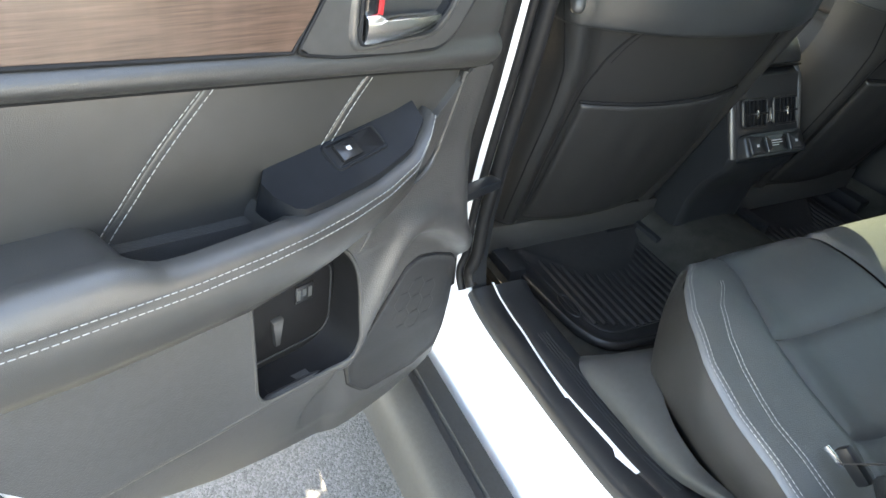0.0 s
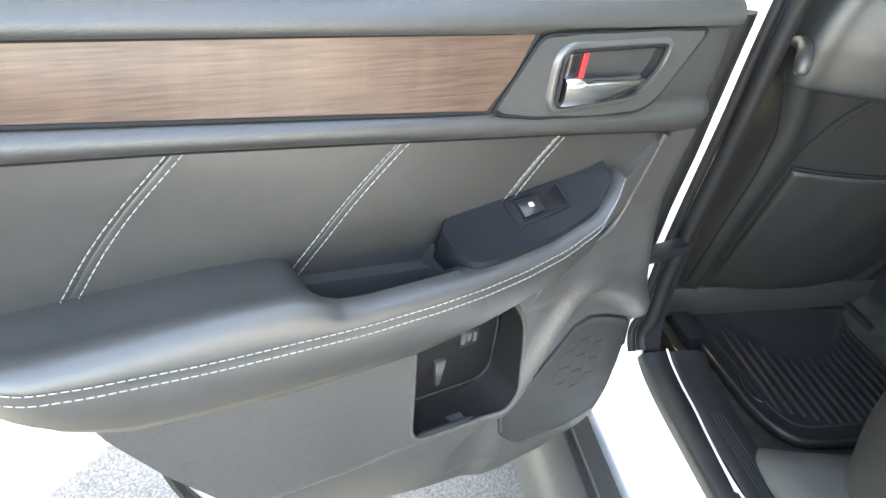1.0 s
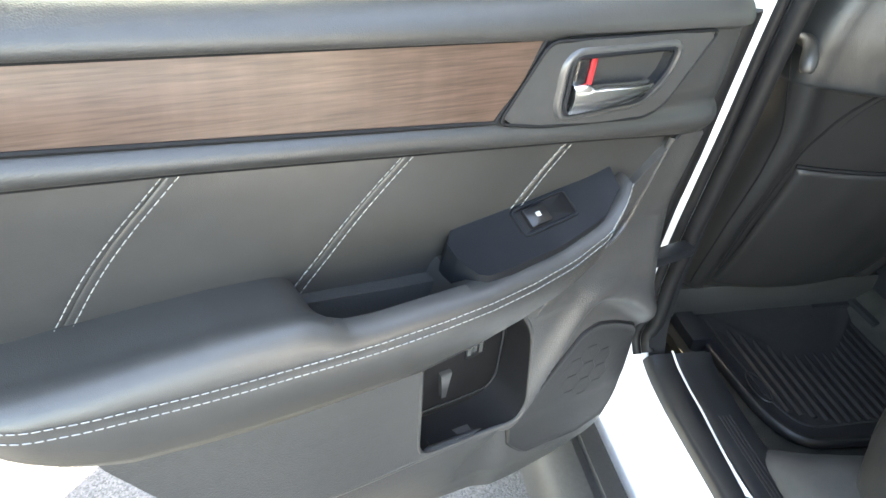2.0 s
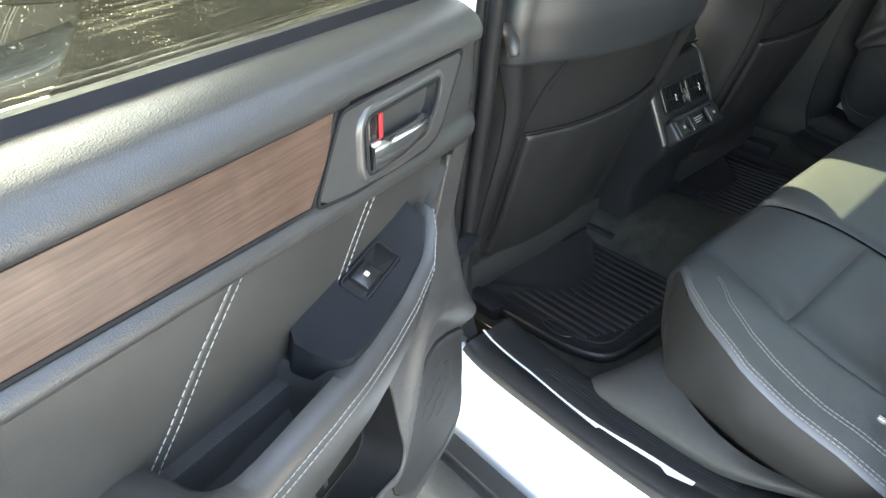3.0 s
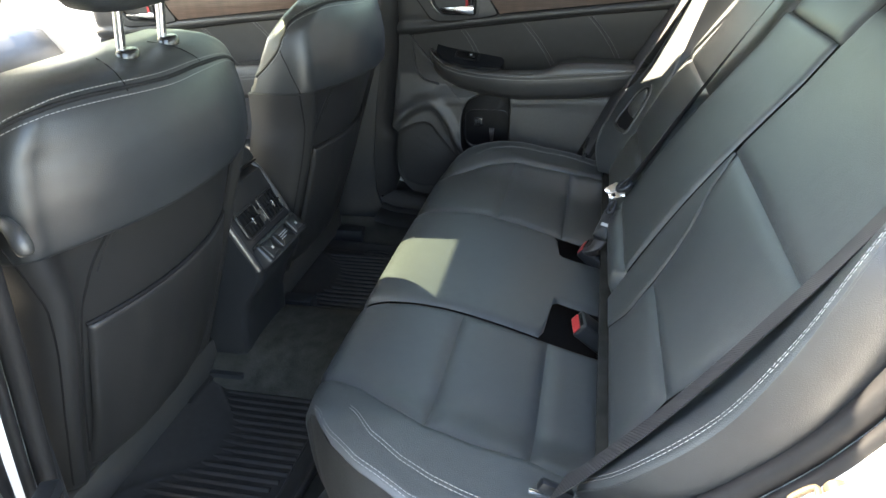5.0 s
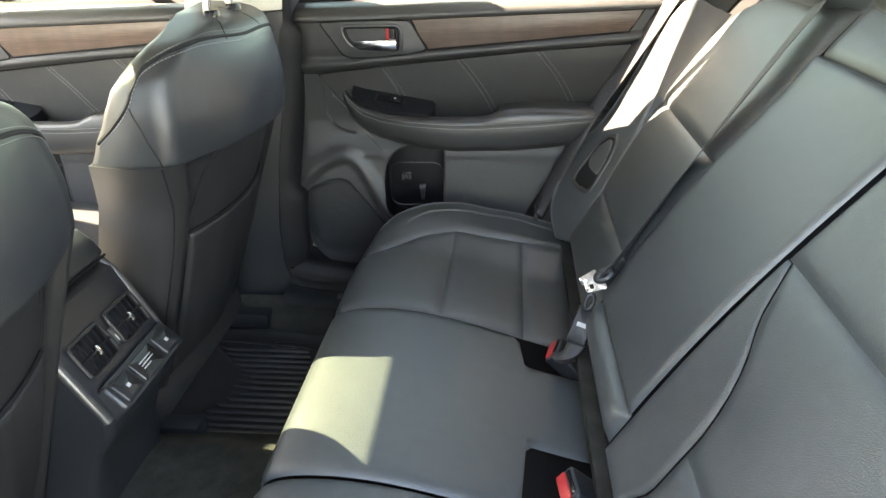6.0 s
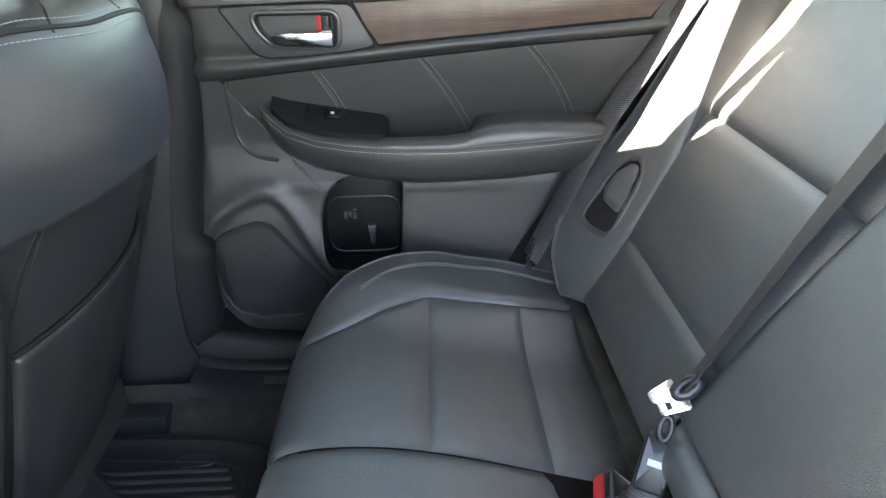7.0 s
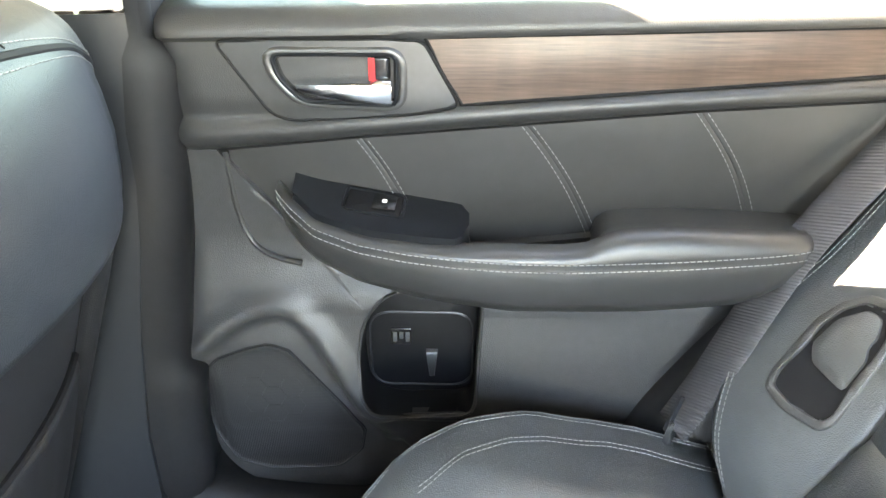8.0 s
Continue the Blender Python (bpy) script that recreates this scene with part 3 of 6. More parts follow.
    for i, p in enumerate(line):
        d = (line[min(i + 1, 49)] - line[max(i - 1, 0)]).normalized()
        nrm = Vector((-d.z, 0, d.x))
        rows.append([p + nrm * h + Vector((0, y, 0)) for y, h in prof])
    part("scuff_plate", strip(rows, False), SATIN, BODY, "black ribbed plastic scuff plate")
    for k in range(4):
        part("scuff_rib", tube([r[2] + Vector((0, 0.006 * k, 0.0012)) for r in rows[14:34]], 0.0012, 5), SATIN, BODY)
    if FLIP:
        glint = [p for p in line if p.x < 0.335]   # bright glint along the plate's step, laid on as a white strip
        wide = [0.0020 + 0.0075 * math.exp(-((p.x - 0.235) / 0.075) ** 2) for p in glint]
        part("sill_glint", strip([[Vector((p.x, y, p.z + 0.0105 - 0.004 * (y > 0.66))) for y in (0.645 + 0.010 * math.sin(max(0.0, p.x) * 9) - w, 0.645 + 0.010 * math.sin(max(0.0, p.x) * 9) + w)] for p, w in zip(glint, wide)], False), PAINT, BODY, "white painted streak standing in for the glint on the plate")
    part("rocker_cladding", loft([[(x, y, z) for y, z in ((0.80, 0.372), (0.835, 0.376), (0.838, 0.366), (0.850, 0.366), (0.853, 0.374), (0.895, 0.365), (0.915, 0.33), (0.912, 0.25), (0.85, 0.22), (0.79, 0.24))] for x in (-1.25, -0.6, -0.1, 0.1, 0.3, 0.5, 0.62)]), CLADDING, BODY, "dark textured rocker cladding")
    # striker on the rear jamb
    STRIKE = pose(0.686, 0.782, 0.908, 0, -45, 0)
    striker = part("striker_plate", turned(box(-0.030, 0.030, -0.003, 0.003, -0.011, 0.011, 0.003), STRIKE), PAINT, BODY, "steel door striker")
    for dx in (-0.024, 0.024):
        part("striker_bolt", turned(tube([(dx * 0.8, -0.012, 0), (dx * 0.8, 0.0, 0)], 0.009, 12), STRIKE), ZINC, striker, "yellow zinc bolt")
    part("striker_loop", turned(tube(curve([(-0.010, -0.002, 0.010), (-0.009, -0.010, 0.010), (0.009, -0.010, 0.010), (0.010, -0.002, 0.010)], 14), 0.0026, 8), STRIKE), ZINC, striker)
    # outer skin fore and aft, cargo side, rear side glass
    part("rear_fender", sheet(lambda u, v: (0.72 + 1.5 * u, 0.895 - 0.05 * u - 0.16 * max(0, v - 0.8), 0.36 + 0.75 * v), 8, 8, 0.02, (0, -1, 0)), PAINT, BODY, "white rear fender")
    part("front_fender", sheet(lambda u, v: (-1.10 - 1.2 * u, 0.895 - 0.06 * u, 0.30 + 0.74 * v), 6, 6, 0.02, (0, -1, 0)), PAINT, BODY, "white front fender")
    part("cargo_side", sheet(lambda u, v: (0.84 + 1.1 * u, 0.64 - 0.05 * u, 0.45 + 0.66 * v), 6, 6, 0.02), PLASTIC, BODY, "charcoal cargo side panel")
    part("rear_glass_pillar", sheet(lambda u, v: (1.72 + 0.22 * u - 0.16 * v, 0.66 - 0.12 * v, 1.08 + 0.40 * v), 4, 5, 0.04), BEIGE, BODY)
    part("c_pillar_upper", sheet(lambda u, v: (0.83 + 0.16 * u - 0.04 * v, 0.655 + side_lean(1.08 + 0.40 * v), 1.08 + 0.40 * v), 4, 6, 0.05), BEIGE, BODY, "ivory upper rear pillar trim")
    part("hinge_pillar", sheet(lambda u, v: (-1.10 - 0.24 * u - 0.05 * v, 0.770 + 0.05 * u, 0.36 + 0.68 * v), 6, 12, 0.05, (0, -1, 0)), PAINT, BODY, "white front hinge pillar")
    part("wiring_boot", tube(curve([(-1.14, 0.765, 0.862), (-1.125, 0.80, 0.866), (-1.09, 0.835, 0.874), (-1.05, 0.86, 0.880)], 16), [0.011 + 0.003 * (i % 2) for i in range(16)], 8), RUBBER, BODY, "black ribbed wiring boot")
    part("hinge", box(-1.16, -1.10, 0.765, 0.83, 0.945, 0.985, 0.006), PAINT, BODY)
    # unseen roof edge, added to block sun; on the right it runs full length
    part("roof_shade_edge", sheet(lambda u, v: (-1.06 + (0.90 if FLIP else 2.1) * u, 0.545 + (interp(-1.06 + (0.90 if FLIP else 2.1) * u, ROOF_SHADE_EDGE) - 0.545) * v, 1.560 - 0.090 * v ** 1.6), 64, 6, 0.02, (0, -0.4, -0.9)), PAINT, BODY)
    part("a_pillar", tube([(-1.75, 0.70, 1.03), (-1.4, 0.65, 1.26), (-1.02, 0.56, 1.46)], 0.045, 8), BEIGE, BODY)
    part("roof_rail_trim", sheet(lambda u, v: (-1.05 + 2.9 * u, 0.565 - 0.035 * v, 1.455 + 0.035 * v), 16, 4, 0.03, (0, 0.4, 0.9)), BEIGE, BODY)


build_side()
FLIP = True
build_side()
FLIP = False
ROOF_OPENING = (-0.97, -0.460, -0.43, 0.43)   # sunroof: from x, to x, from y, to y


def with_opening(fn, thick):
    """A roof sheet fn(x, y) with the sunroof left open, as one mesh."""
    x0, x1, y0, y1 = ROOF_OPENING
    bm = bmesh.new()
    for xa, xb, ya, yb, nx, ny in ((-1.05, x0, -0.57, 0.57, 3, 12), (x0, x1, -0.57, y0, 6, 4), (x0, x1, y1, 0.57, 6, 4), (x1, 1.90, -0.57, 0.57, 14, 12)):
        piece = sheet(lambda u, v: (xa + (xb - xa) * u, ya + (yb - ya) * v, fn(xa + (xb - xa) * u, ya + (yb - ya) * v)), nx, ny, thick, (0, 0, 1))
        me = bpy.data.meshes.new("piece")
        piece.to_mesh(me)
        piece.free()
        bm.from_mesh(me)
        bpy.data.meshes.remove(me)
    return bm


part("roof", with_opening(lambda x, y: 1.535 + 0.02 * math.cos(math.pi * y / 1.2) - 0.012 * max(x, 0) ** 2, 0.03), PAINT, BODY, "white roof skin", weld=False)
part("sunroof", sheet(lambda u, v: (-0.985 + 0.52 * u, -0.44 + 0.88 * v, 1.568 + 0.02 * math.sin(math.pi * v)), 4, 6, 0.005, (0, 0, 1)), GLASS, BODY, "tinted sunroof glass")
part("floor_carpet", sheet(lambda u, v: (lambda y: (-1.75 + 1.93 * u, y, 0.362 + 0.075 * math.exp(-(y / 0.15) ** 4) + 0.065 * min(max((abs(y) - 0.52) / 0.085, 0), 1) ** 1.6))(-0.610 + 1.22 * v), 20, 60, 0.02, (0, 0, -1)), CARPET, BODY, "charcoal carpet floor")
part("seat_riser", sheet(lambda u, v: (0.185 + 0.03 * v, -0.43 + 0.86 * u, 0.35 + 0.16 * v), 8, 4, 0.02, (1, 0, 0)), CARPET, BODY)
for s in (-1, 1):
    low = curve([(0.125, s * 0.425, 0.430), (0.088, s * 0.50, 0.412), (0.072, s * 0.575, 0.414), (0.12, s * 0.598, 0.426), (0.22, s * 0.604, 0.434), (0.34, s * 0.607, 0.448), (0.47, s * 0.612, 0.525)], 30)
    high = curve([(0.160, s * 0.43, 0.470), (0.175, s * 0.485, 0.476), (0.205, s * 0.515, 0.478), (0.245, s * 0.545, 0.478), (0.31, s * 0.572, 0.480), (0.38, s * 0.590, 0.495), (0.48, s * 0.615, 0.550)], 30)
    part("seat_base_trim", sheet(lambda u, v: low[round(u * 29)].lerp(high[round(u * 29)], v) + Vector((-0.012, s * 0.012, 0.004)) * math.sin(math.pi * v), 30, 8), GREY, BODY, "grey plastic trim under the bench")
    part("cargo_floor", sheet(lambda u, v: (0.55 + 1.4 * u, s * 0.65 * v, 0.62), 3, 3, 0.02, (0, 0, -1)), CARPET, BODY)
part("firewall", box(-1.80, -1.74, -0.75, 0.75, 0.25, 0.95), PLASTIC, BODY)
part("tailgate", box(1.93, 1.98, -0.65, 0.65, 0.40, 1.08, 0.02), PLASTIC, BODY)
part("underbody", box(-1.80, 1.95, -0.78, 0.78, 0.22, 0.30, 0.02), CLADDING, BODY)
shield = part("windshield", sheet(lambda u, v: (-1.76 + 0.72 * v, (-0.72 + 1.44 * u) * (1 - 0.2 * v), 1.02 + 0.45 * v), 8, 6, 0.005, (-0.5, 0, 0.8)), GLASS_CLEAR, BODY, "clear windshield")
shield.visible_shadow = False
tagged(part("ceiling", with_opening(lambda x, y: 1.478 + 0.03 * math.cos(math.pi * y / 1.2) - 0.008 * max(x, 0) ** 2, 0.02), BEIGE, weld=False), "ivory woven roof lining of the car", "headliner", kind="structure")

# dashboard and steering wheel, far ahead
DASH = thing("dashboard", "black soft dashboard below the windshield", "dashboard")
part("pad", loft([[(x, y, z) for x, z in ((-1.74, 0.55), (-1.72, 0.98), (-1.45, 1.03), (-1.22, 0.985), (-1.16, 0.90), (-1.20, 0.74), (-1.28, 0.60), (-1.45, 0.52))] for y in (-0.70, -0.6, -0.2, 0.2, 0.6, 0.70)]), PAD, DASH)
part("binnacle", loft([[(-1.24 + 0.02 * math.cos(a) - 0.12 * s, -0.36 + 0.19 * math.cos(a) * (1 - 0.2 * s), 0.99 + 0.08 * math.sin(a) * (1 - 0.2 * s)) for a in [math.pi * k / 9 for k in range(10)] + [math.pi + 0.3, 2 * math.pi - 0.3]] for s in (0, 0.5, 1)]), SATIN, DASH, "instrument hood")
WHEEL = thing("steering_wheel", "black leather steering wheel before the dashboard", "steering wheel")
wm = pose(-1.02, -0.36, 0.93, 0, 64, 0)
part("rim", turned(tube([(0.185 * math.cos(a), 0.185 * math.sin(a), 0) for a in [2 * math.pi * k / 40 for k in range(40)]], 0.016, 10, closed=True), wm), LEATHER, WHEEL)
part("hub", turned(prism(rounded([(-0.08, -0.09), (0.08, -0.09), (0.08, 0.09), (-0.08, 0.09)], 0.04), 0.0, -0.06, 0.01, axis="z"), wm), PLASTIC, WHEEL)
for a in (90, 270, 0):
    part("spoke", turned(box(0.06, 0.18, -0.02, 0.02, -0.025, -0.005, 0.006), wm @ pose(0, 0, 0, 0, 0, a)), SATIN, WHEEL)
part("column", turned(tube([(0, 0, -0.05), (0, 0, -0.25)], 0.045, 10), wm), PLASTIC, WHEEL)

# ---- the doors: shaped in the place of the closed right rear door ----
def z_seam(x):
    return interp(x, [(-0.06, 0.954), (0, 0.959), (0.141, 0.973), (0.316, 0.988), (0.493, 1.003), (0.684, 1.015), (0.9, 1.025)])


def z_wood_low(x):
    return interp(x, [(-0.06, 0.990), (0.08, 0.992), (0.254, 1.008), (0.67, 1.039), (0.9, 1.055)])


def z_wood_top(x):
    return interp(x, [(-0.06, 1.068), (0.217, 1.073), (0.657, 1.084), (0.9, 1.090)])


def z_belt(x):
    return 1.109 + 0.012 * x


def upper_y(x, z):
    """Inner face of the door's upper pad."""
    a, b, c, d = z_seam(x), z_wood_low(x), z_wood_top(x), z_belt(x)
    end = 0.016 * max(0.0, (-0.02 - x) / 0.04) ** 2
    if z < b:
        s = (z - a) / (b - a)
        return 0.711 - 0.013 * math.sin(math.pi * min(max(s * 0.85 + 0.1, 0), 1)) + end
    if z < c:
        return 0.7095 + end
    s = min((z - c) / (d - c), 1)
    return 0.703 - 0.007 * math.sin(math.pi * min(s * 1.15, 1)) + end


def upper_pad_at(x, v):
    """The pad's section: a nearly upright face, then a roll that ends in a flat top at the window."""
    low, high = z_seam(x), z_wood_top(x) + 0.006
    if v < 0.6:
        z = low + (high - low) * v / 0.6
        return (x, upper_y(x, z), z)
    s = (v - 0.6) / 0.4
    return (x, upper_y(x, high) + 0.049 * s ** 1.5, high + (z_belt(x) - high) * (1 - (1 - s) ** 2))


ARCH = [Vector((p.x, p.y)) for p in curve([(-0.085, 0.690, 0), (-0.063, 0.716, 0), (-0.020, 0.752, 0), (0.023, 0.772, 0), (0.058, 0.772, 0), (0.086, 0.748, 0), (0.111, 0.700, 0), (0.134, 0.650, 0), (0.156, 0.612, 0), (0.175, 0.580, 0)], 40)]


def arch_side(x, z):
    """How far a place lies inside the moulded arch over the speaker (negative: outside)."""
    p = Vector((x, z))
    best, sign = 1.0, 1.0
    for a, b in zip(ARCH, ARCH[1:]):
        e = b - a
        u = min(max((p - a).dot(e) / e.dot(e), 0), 1)
        w = p - a - e * u
        if w.length < best:
            best, sign = w.length, 1.0 if e.x * w.y - e.y * w.x < 0 else -1.0
    return best * sign


def lower_y(x, z):
    """Inner face of the door's lower card: a moulded arch stands round the sunken speaker, and the card rolls away at the bottom and the front."""
    y = 0.682 + 0.030 * min(max((0.60 - z) / 0.14, 0), 1.2) ** 1.5
    front = min(max((0.13 - x) / 0.15, 0), 1)
    high = min(max((z - 0.72) / 0.20, 0), 1)
    y += 0.034 * front * high * (3 - 2 * high) ** 0.5 * 0.75
    y += 0.026 * min(max((-0.035 - x) / 0.05, 0), 1) ** 2
    y += 0.020 * min(max((z - 0.775) / 0.05, 0), 1) * (1 - front)
    if x < 0.20 and z < 0.82:
        d = arch_side(x, z)
        u = min(max((d - 0.004) / 0.024, 0), 1)
        y += 0.013 * u * u * (3 - 2 * u) * min(max((z - 0.50) / 0.08, 0), 1) - 0.011 * math.exp(-(d / 0.015) ** 2) * min(max((z - 0.58) / 0.05, 0), 1)
    ledge = min(max((0.616 - z) / 0.010, 0), 1) * min(max((x - 0.12) / 0.04, 0), 1)
    return min(y + 0.011 * ledge * ledge * (3 - 2 * ledge), 0.737)


CARD = [(-0.050, 0.957), (-0.064, 0.84), (-0.071, 0.74), (-0.078, 0.69), (-0.088, 0.628), (-0.082, 0.580), (-0.062, 0.535), (-0.022, 0.490), (0.03, 0.460), (0.09, 0.446), (0.15, 0.449), (0.211, 0.465), (0.31, 0.502),
        (0.378, 0.540), (0.439, 0.592), (0.477, 0.640), (0.523, 0.704), (0.559, 0.765), (0.60, 0.84), (0.55, 0.865), (0.40, 0.862), (0.30, 0.850), (0.10, 0.833), (0.068, 0.828), (0.043, 0.835), (0.022, 0.850), (0.008, 0.878), (0.003, 0.921), (0.000, 0.957)]
POCKET = rounded([(0.205, 0.803), (0.163, 0.788), (0.142, 0.757), (0.134, 0.71), (0.136, 0.650), (0.150, 0.626), (0.180, 0.617), (0.262, 0.621), (0.275, 0.632), (0.278, 0.70), (0.282, 0.800)], 0.016)
SPEAKER = [(-0.073, 0.658), (-0.044, 0.693), (-0.007, 0.709), (0.025, 0.717), (0.048, 0.708), (0.079, 0.666), (0.111, 0.623), (0.134, 0.586), (0.128, 0.552), (0.096, 0.520), (0.004, 0.514), (-0.04, 0.530), (-0.069, 0.581)]


def build_door(name, label, glass):
    global LINING
    root = thing(name, label, "car door")
    # painted shell: outer skin, hem and inner pressing
    skin = [(-0.125, 0.455), (-0.118, 0.60), (-0.105, 0.85), (-0.085, 1.075), (0.35, 1.095), (0.80, 1.105), (0.86, 1.05), (0.80, 0.97), (0.70, 0.91), (0.62, 0.84), (0.565, 0.74), (0.540, 0.64), (0.520, 0.55), (0.485, 0.485), (0.2, 0.445)]
    skin = rounded(skin, 0.03, 3)

    def skin_y(z):
        return 0.875 + 0.035 * math.sin(math.pi * min(max((z - 0.36) / 0.8, 0), 1)) - 0.06 * max(0, (z - 0.85)) / 0.25
    inner = [(0.002 + (x - 0.002) * 0.985, 0.7 + (z - 0.7) * 0.985) for x, z in skin]
    rings = [[(x, skin_y(z) - 0.10 if z < 1.06 else 0.768, z) for x, z in inner], [(x, skin_y(z) - 0.07 if z < 1.06 else 0.775, z) for x, z in skin], [(x, skin_y(z), z) for x, z in skin], [(0.3 + (x - 0.3) * 0.5, skin_y(0.7 + (z - 0.7) * 0.5) + 0.012, 0.7 + (z - 0.7) * 0.5) for x, z in skin]]
    rings.insert(0, [(0.3 + (x - 0.3) * 0.6, 0.768, 0.7 + (z - 0.7) * 0.6) for x, z in skin])
    part("shell", loft(rings), PAINT, root, "white painted steel door shell")
    part("seal", tube([(x * 0.97 + 0.01, (skin_y(z) - 0.108 if z < 1.06 else 0.752), 0.7 + (z - 0.7) * 0.975) for x, z in skin if z < 1.03], 0.007, 6), RUBBER, root, "black rubber door seal")
    part("check_strap", box(-0.20, -0.07, 0.752, 0.775, 0.722, 0.738, 0.003), SATIN, root, "black steel check strap")
    part("hinge", box(-0.165, -0.10, 0.80, 0.835, 0.60, 0.66, 0.008), PAINT, root)
    # lower drain edge and latch at the trailing end
    part("latch", box(0.64, 0.672, 0.775, 0.81, 0.86, 0.95, 0.004), STEEL, root, "bare steel door latch")
    # window: frame, belt seals, pane
    lean = lambda z: 0.758 - 0.32 * (z - 1.1) ** 1.1 if z > 1.1 else 0.758
    frame_line = [(interp(1.09 + 0.36 * k / 8, [(1.09, -0.090), (1.21, -0.100), (1.30, -0.078), (1.38, -0.040), (1.45, 0.010)]), lean(1.09 + 0.36 * k / 8), 1.09 + 0.36 * k / 8) for k in range(9)] + [(0.05 + 0.69 * k / 10, lean(1.465) - 0.075 * min(max((0.69 * k / 10 - 0.13) / 0.3, 0), 1), 1.465 - 0.015 * k / 10) for k in range(11)] + [(0.80, lean(1.38) - 0.05, 1.38), (0.84, lean(1.25) - 0.02, 1.25), (0.845, lean(1.12), 1.10)]
    part("window_frame", tube(frame_line, 0.014, 12), SATIN, root, "black window frame")
    part("frame_seal", tube([(x * 0.97 + 0.012, y - 0.008, z - 0.008) for x, y, z in frame_line], 0.009, 10), RUBBER, root, "black rubber glass run")
    part("divider_bar", tube([(0.56, lean(1.12), 1.12), (0.60, lean(1.30), 1.30), (0.62, lean(1.45), 1.45)], 0.010, 6), SATIN, root, "black quarter-light bar")
    pane = part("pane", sheet(lambda u, v: (-0.088 + 0.08 * v + u * (0.928 - 0.12 * v), lean(1.10 + 0.36 * v) - 0.002 - 0.008 * math.sin(math.pi * u), 1.10 + 0.36 * v), 12, 8, 0.004, (0, 1, 0)), glass, root, "dusty tinted window glass")
    pane.visible_shadow = FLIP   # the near pane's tint shades the door's top
    LINING = True
    part("belt_seal", sheet(lambda u, v: (-0.062 + 0.914 * u, 0.7420 + 0.006 * v, z_belt(-0.05 + 0.9 * u) - 0.006 + 0.0145 * v), 24, 7, 0.010, (0, 1, 0)), BELT_RUBBER, root, "black rubber belt seal")
    part("belt_strip", sheet(lambda u, v: (-0.066 + 0.918 * u, 0.754 + 0.006 * v, z_belt(-0.05 + 0.9 * u) + 0.006 + 0.003 * math.sin(math.pi * v)), 24, 5, 0.01, (0, 0, -1)), STEEL, root, "pale metal outer belt strip")
    part("card_back", prism([(-0.048, 1.105), (0.40, 1.112), (0.84, 1.115), (0.80, 0.98), (0.68, 0.90), (0.60, 0.86), (0.52, 0.74), (0.43, 0.62), (0.30, 0.525), (0.2, 0.49), (0.06, 0.472), (-0.02, 0.485), (-0.075, 0.55), (-0.075, 0.64), (-0.045, 0.76)], 0.738, 0.744), PLASTIC, root)
    # upper pad with veneer and handle bezel
    part("upper_pad", sheet(lambda u, v: upper_pad_at(-0.052 + 0.902 * u ** 1.15, v), 60, 40, 0.014), PAD, root, "grained charcoal soft-touch upper pad")
    part("pad_gap", tube([(-0.045 + 0.86 * k / 40, 0.7125, z_seam(-0.045 + 0.86 * k / 40) - 0.0012) for k in range(41)], 0.0030, 6), SEAM, root)
    bm = bmesh.new()
    rows = []
    for k in range(33):
        s = k / 32
        x_top, x_low = 0.2175 + 0.507 * s, 0.2545 + 0.440 * s
        rows.append([bm.verts.new((x_low + (x_top - x_low) * a, 0.7058 - 0.0026 * math.sin(math.pi * min(max(a, 0.06), 0.94)) + (0.006 if b else 0), z_wood_low(x_low) + (z_wood_top(x_top) - z_wood_low(x_low)) * a)) for a, b in ((0, 1), (0, 0), (0.06, 0), (0.25, 0), (0.5, 0), (0.75, 0), (0.94, 0), (1, 0), (1, 1))])
    grid_faces(bm, rows)
    bm.faces.new(rows[0]), bm.faces.new(rows[-1])
    trim = part("wood_trim", bm, WOOD, root, "matt brown wood veneer strip")
    edge_in = [(0.2175 + 0.507 * k / 16, 0.7052, z_wood_top(0.2175 + 0.507 * k / 16) + 0.0006) for k in range(17)] + [(0.2545 + 0.440 * k / 16, 0.7052, z_wood_low(0.2545 + 0.440 * k / 16) - 0.0006) for k in range(16, -1, -1)]
    part("trim_gap", tube(edge_in, 0.0021, 6, closed=True), SEAM, trim)
    outer = rounded([(0.008, 1.0700), (0.058, 0.9985), (0.078, 0.9915), (0.205, 0.9985), (0.2525, 1.0065), (0.2155, 1.0715)], 0.010, 4)
    hole = rounded([(0.066, 1.058), (0.072, 1.035), (0.094, 1.012), (0.187, 1.008), (0.188, 1.058)], 0.008, 4)
    mid = Vector((0.130, 1.036))

    def bezel_y(x, z):
        return 0.7035 - 0.004 * math.exp(-((x - 0.13) / 0.09) ** 2)
    bezel = part("handle_bezel", holed(outer, [mid + (Vector(p) - mid) * 1.0 for p in hole], bezel_y, 72, 8, 0.010), BEZEL, root, "satin grey inner handle surround")
    ring = by_angle(hole, mid, 48)
    part("lip", tube([(p.x, 0.6995, p.y) for p in resample([mid + (Vector(p) - mid) * 1.02 for p in hole], 64)], 0.0026, 6, closed=True), PANEL, bezel)
    part("cup", loft([[(p.x, 0.702, p.y) for p in ring], [(mid.x + (p.x - mid.x) * 0.97, 0.712, mid.y + (p.y - mid.y) * 0.95) for p in ring], [(mid.x + (p.x - mid.x) * 0.88, 0.728, mid.y + (p.y - mid.y) * 0.85) for p in ring]], caps=False), GLOSS, bezel)
    part("cup_back", prism([(mid.x + (p.x - mid.x) * 0.90, mid.y + (p.y - mid.y) * 0.88) for p in ring], 0.727, 0.731), RECESS_SHADE, bezel)
